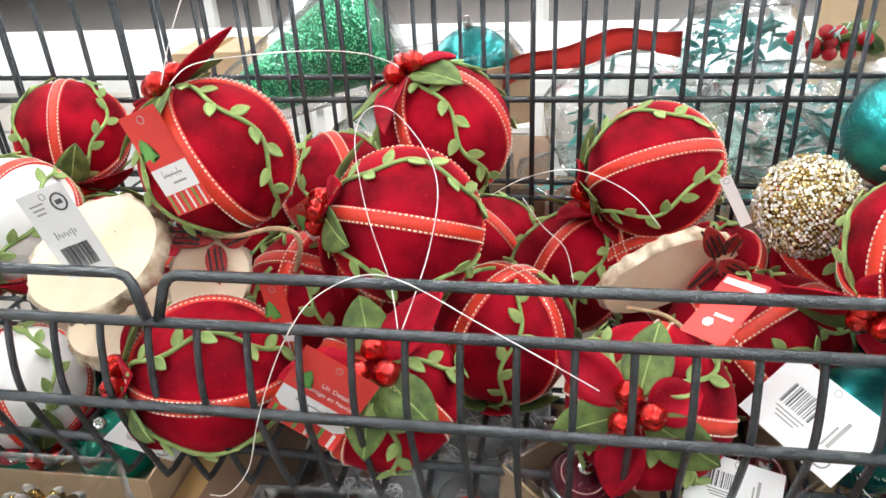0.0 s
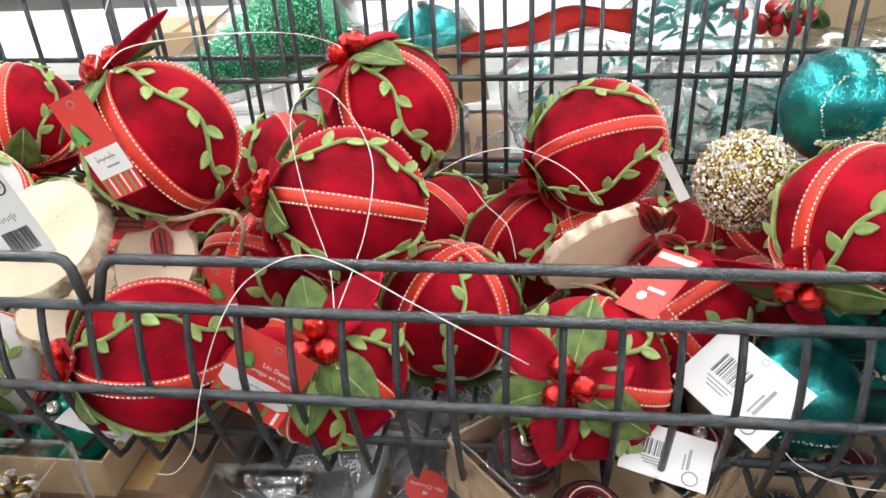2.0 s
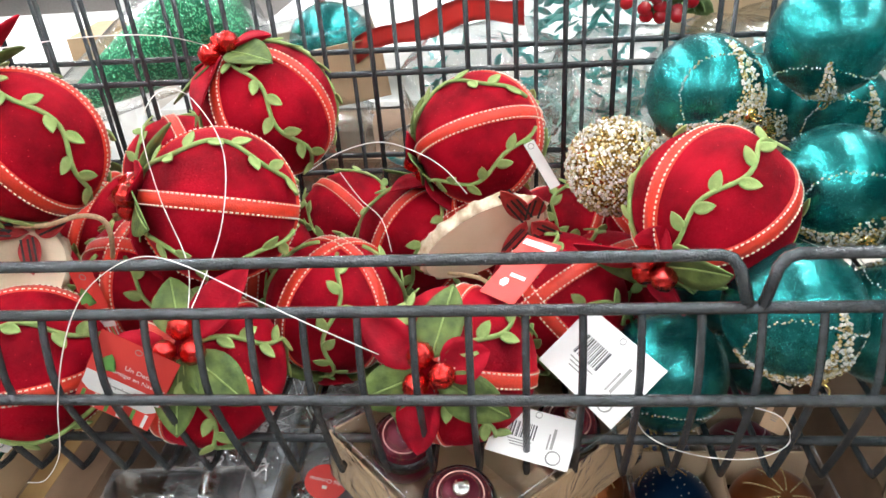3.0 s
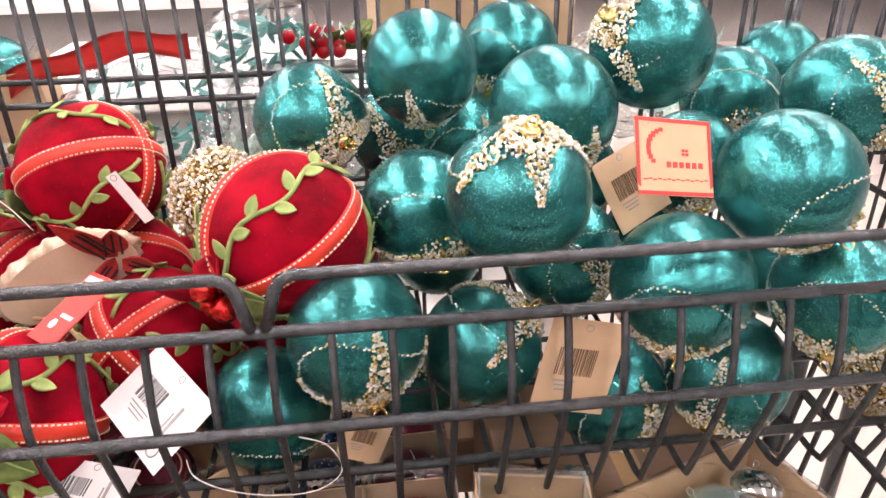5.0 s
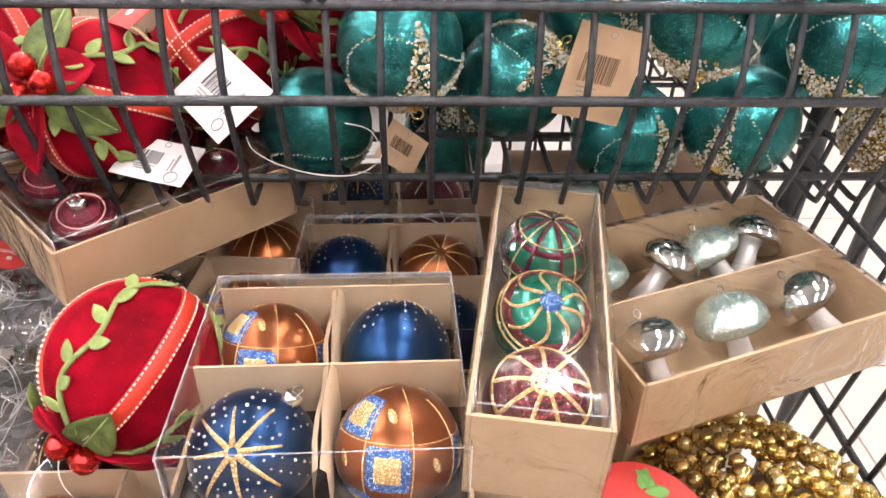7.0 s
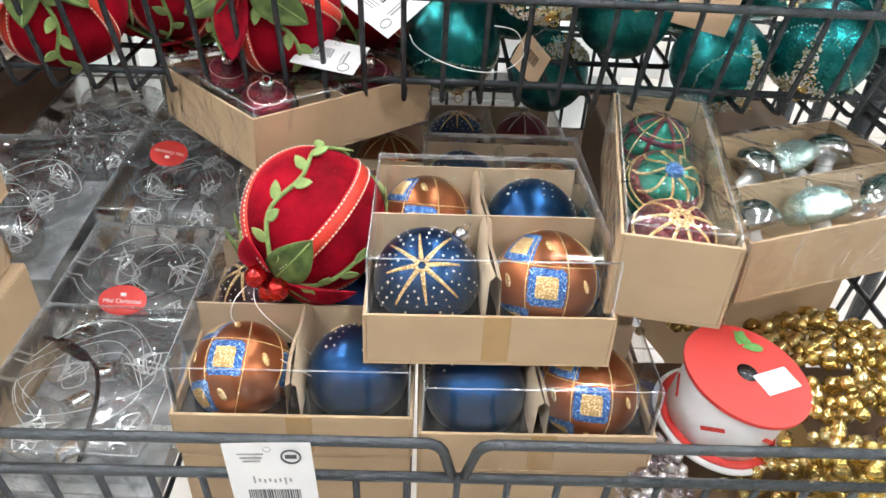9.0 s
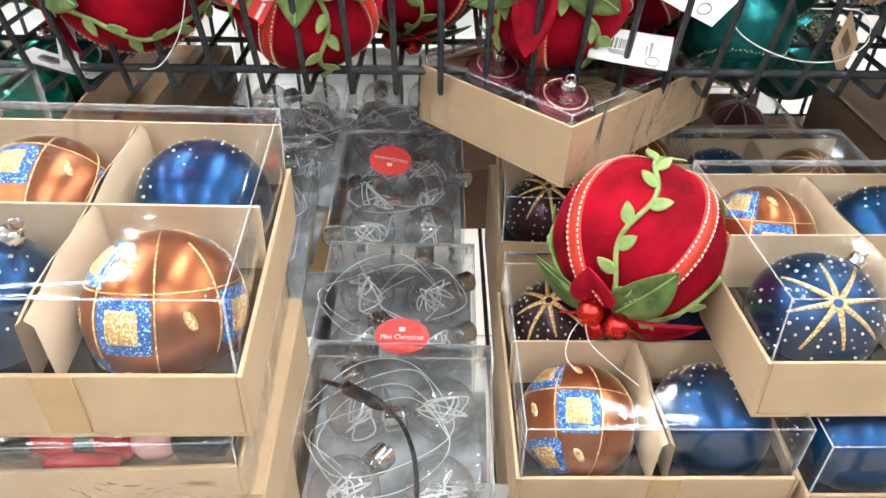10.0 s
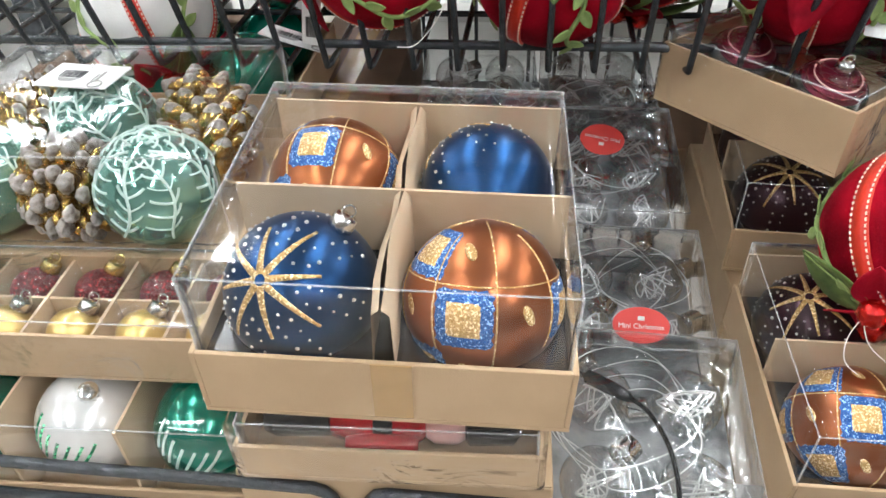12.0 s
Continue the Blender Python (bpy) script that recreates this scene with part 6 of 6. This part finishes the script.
carton((0.40, 0.83, 0.98), (0.22, 0.11, 0.17), 4, "kraft", "kraft carton standing behind clear bags")
bag((0.315, 0.69, 1.025), (0.15, 0.10, 0.085), (0, 0, -6), "teal_foil", "puffed clear bag of teal glitter leaves under red berries", 9)
bag((0.18, 0.672, 0.985), (0.15, 0.07, 0.085), (0, 0, 6), "mint_glitter", "puffed clear bag of mint leaves pressed to the wires", 10)


def rear_basket():
    t = thing("wire_basket", "dark wire basket back to back with the first, holding bagged ornaments", "wire basket", pose(0, 0, 0, 0, 0, -0.8))
    for z in (0.966, 1.069, 1.17):
        part("front_bar", tube([(-0.95, 0.628, z), (0.85, 0.628, z)], 0.0028), M["wire"], t)
    w = to_mesh("front_wire", tube(bent([(0, 0.625, 1.25), (0, 0.625, 0.84), (0, 0.93, 0.84)], 0.01), 0.0021, 7), M["wire"])
    for k in range(43):
        link_mesh("front_wire", w, None, t, m=Matrix.Translation((-0.94 + 0.0422 * k, 0, 0)))
    for y in (0.64, 0.73, 0.83, 0.93):
        part("floor_bar", tube([(-0.95, y, 0.836), (0.85, y, 0.836)], 0.0028), M["wire"], t)
    for x in (-0.94, 0.84):
        for y in (0.63, 0.93):
            part("leg", tube([(x, y, 0.02), (x, y, 1.22)], 0.011, 12), M["wire"], t)


rear_basket()
for c, s in (((0.08, 0.73, 0.842), (0.34, 0.14, 0.06)), ((0.40, 0.74, 0.842), (0.26, 0.14, 0.09)), ((-0.16, 0.75, 0.842), (0.30, 0.16, 0.10))):
    carton(c, s, 0, "brown_box", "brown carton in the rear basket")


def display_table(x, y, w, d, h, label):
    t = thing("display_table", label, "display table", Matrix.Translation((x, y, 0)), "display tables")
    part("tabletop", box(0, 0, h - 0.02, w, d, 0.04, 0.004), M["shelf"], t, smooth=False)
    part("shelf", box(0, 0, h * 0.5, w - 0.1, d - 0.1, 0.03, 0.003), M["shelf"], t, smooth=False)
    part("shelf", box(0, 0, 0.12, w - 0.1, d - 0.1, 0.03, 0.003), M["shelf"], t, smooth=False)
    for sx in (-1, 1):
        for sy in (-1, 1):
            part("leg", box(sx * (w / 2 - 0.03), sy * (d / 2 - 0.03), (h - 0.04) / 2, 0.05, 0.05, h - 0.04, 0.004), M["shelf"], t, smooth=False)
    part("panel", box(0, d / 2 - 0.06, h * 0.28, w - 0.12, 0.02, h * 0.5), M["wall"], t, smooth=False)


display_table(0.15, 2.0, 1.5, 0.7, 0.80, "white display table with shelves standing in the aisle")
display_table(-1.7, 2.1, 1.6, 0.7, 0.78, "white display table with shelves standing in the aisle")
display_table(-0.9, 3.6, 1.6, 0.7, 0.8, "white display table further back in the aisle")
carton((-0.92, 1.83, 0.78), (0.20, 0.2, 0.07), 5, "kraft", "kraft carton lying on a white display table")
for i, x in enumerate((1.9, 2.6, 3.3)):
    t = thing("stool", "dark metal stool standing on the pale store floor", "stool", Matrix.Translation((x, 3.4 - 0.3 * i, 0)), "stools")
    part("seat", lathe([(0.17, 0.44), (0.18, 0.45), (0.18, 0.47), (0.16, 0.48)], 28), M["dark"], t)
    for k in range(4):
        a = k * math.pi / 2 + 0.4
        part("leg", tube([(0.12 * math.cos(a), 0.12 * math.sin(a), 0.45), (0.2 * math.cos(a), 0.2 * math.sin(a), 0.008)], 0.012, 8), M["dark"], t)
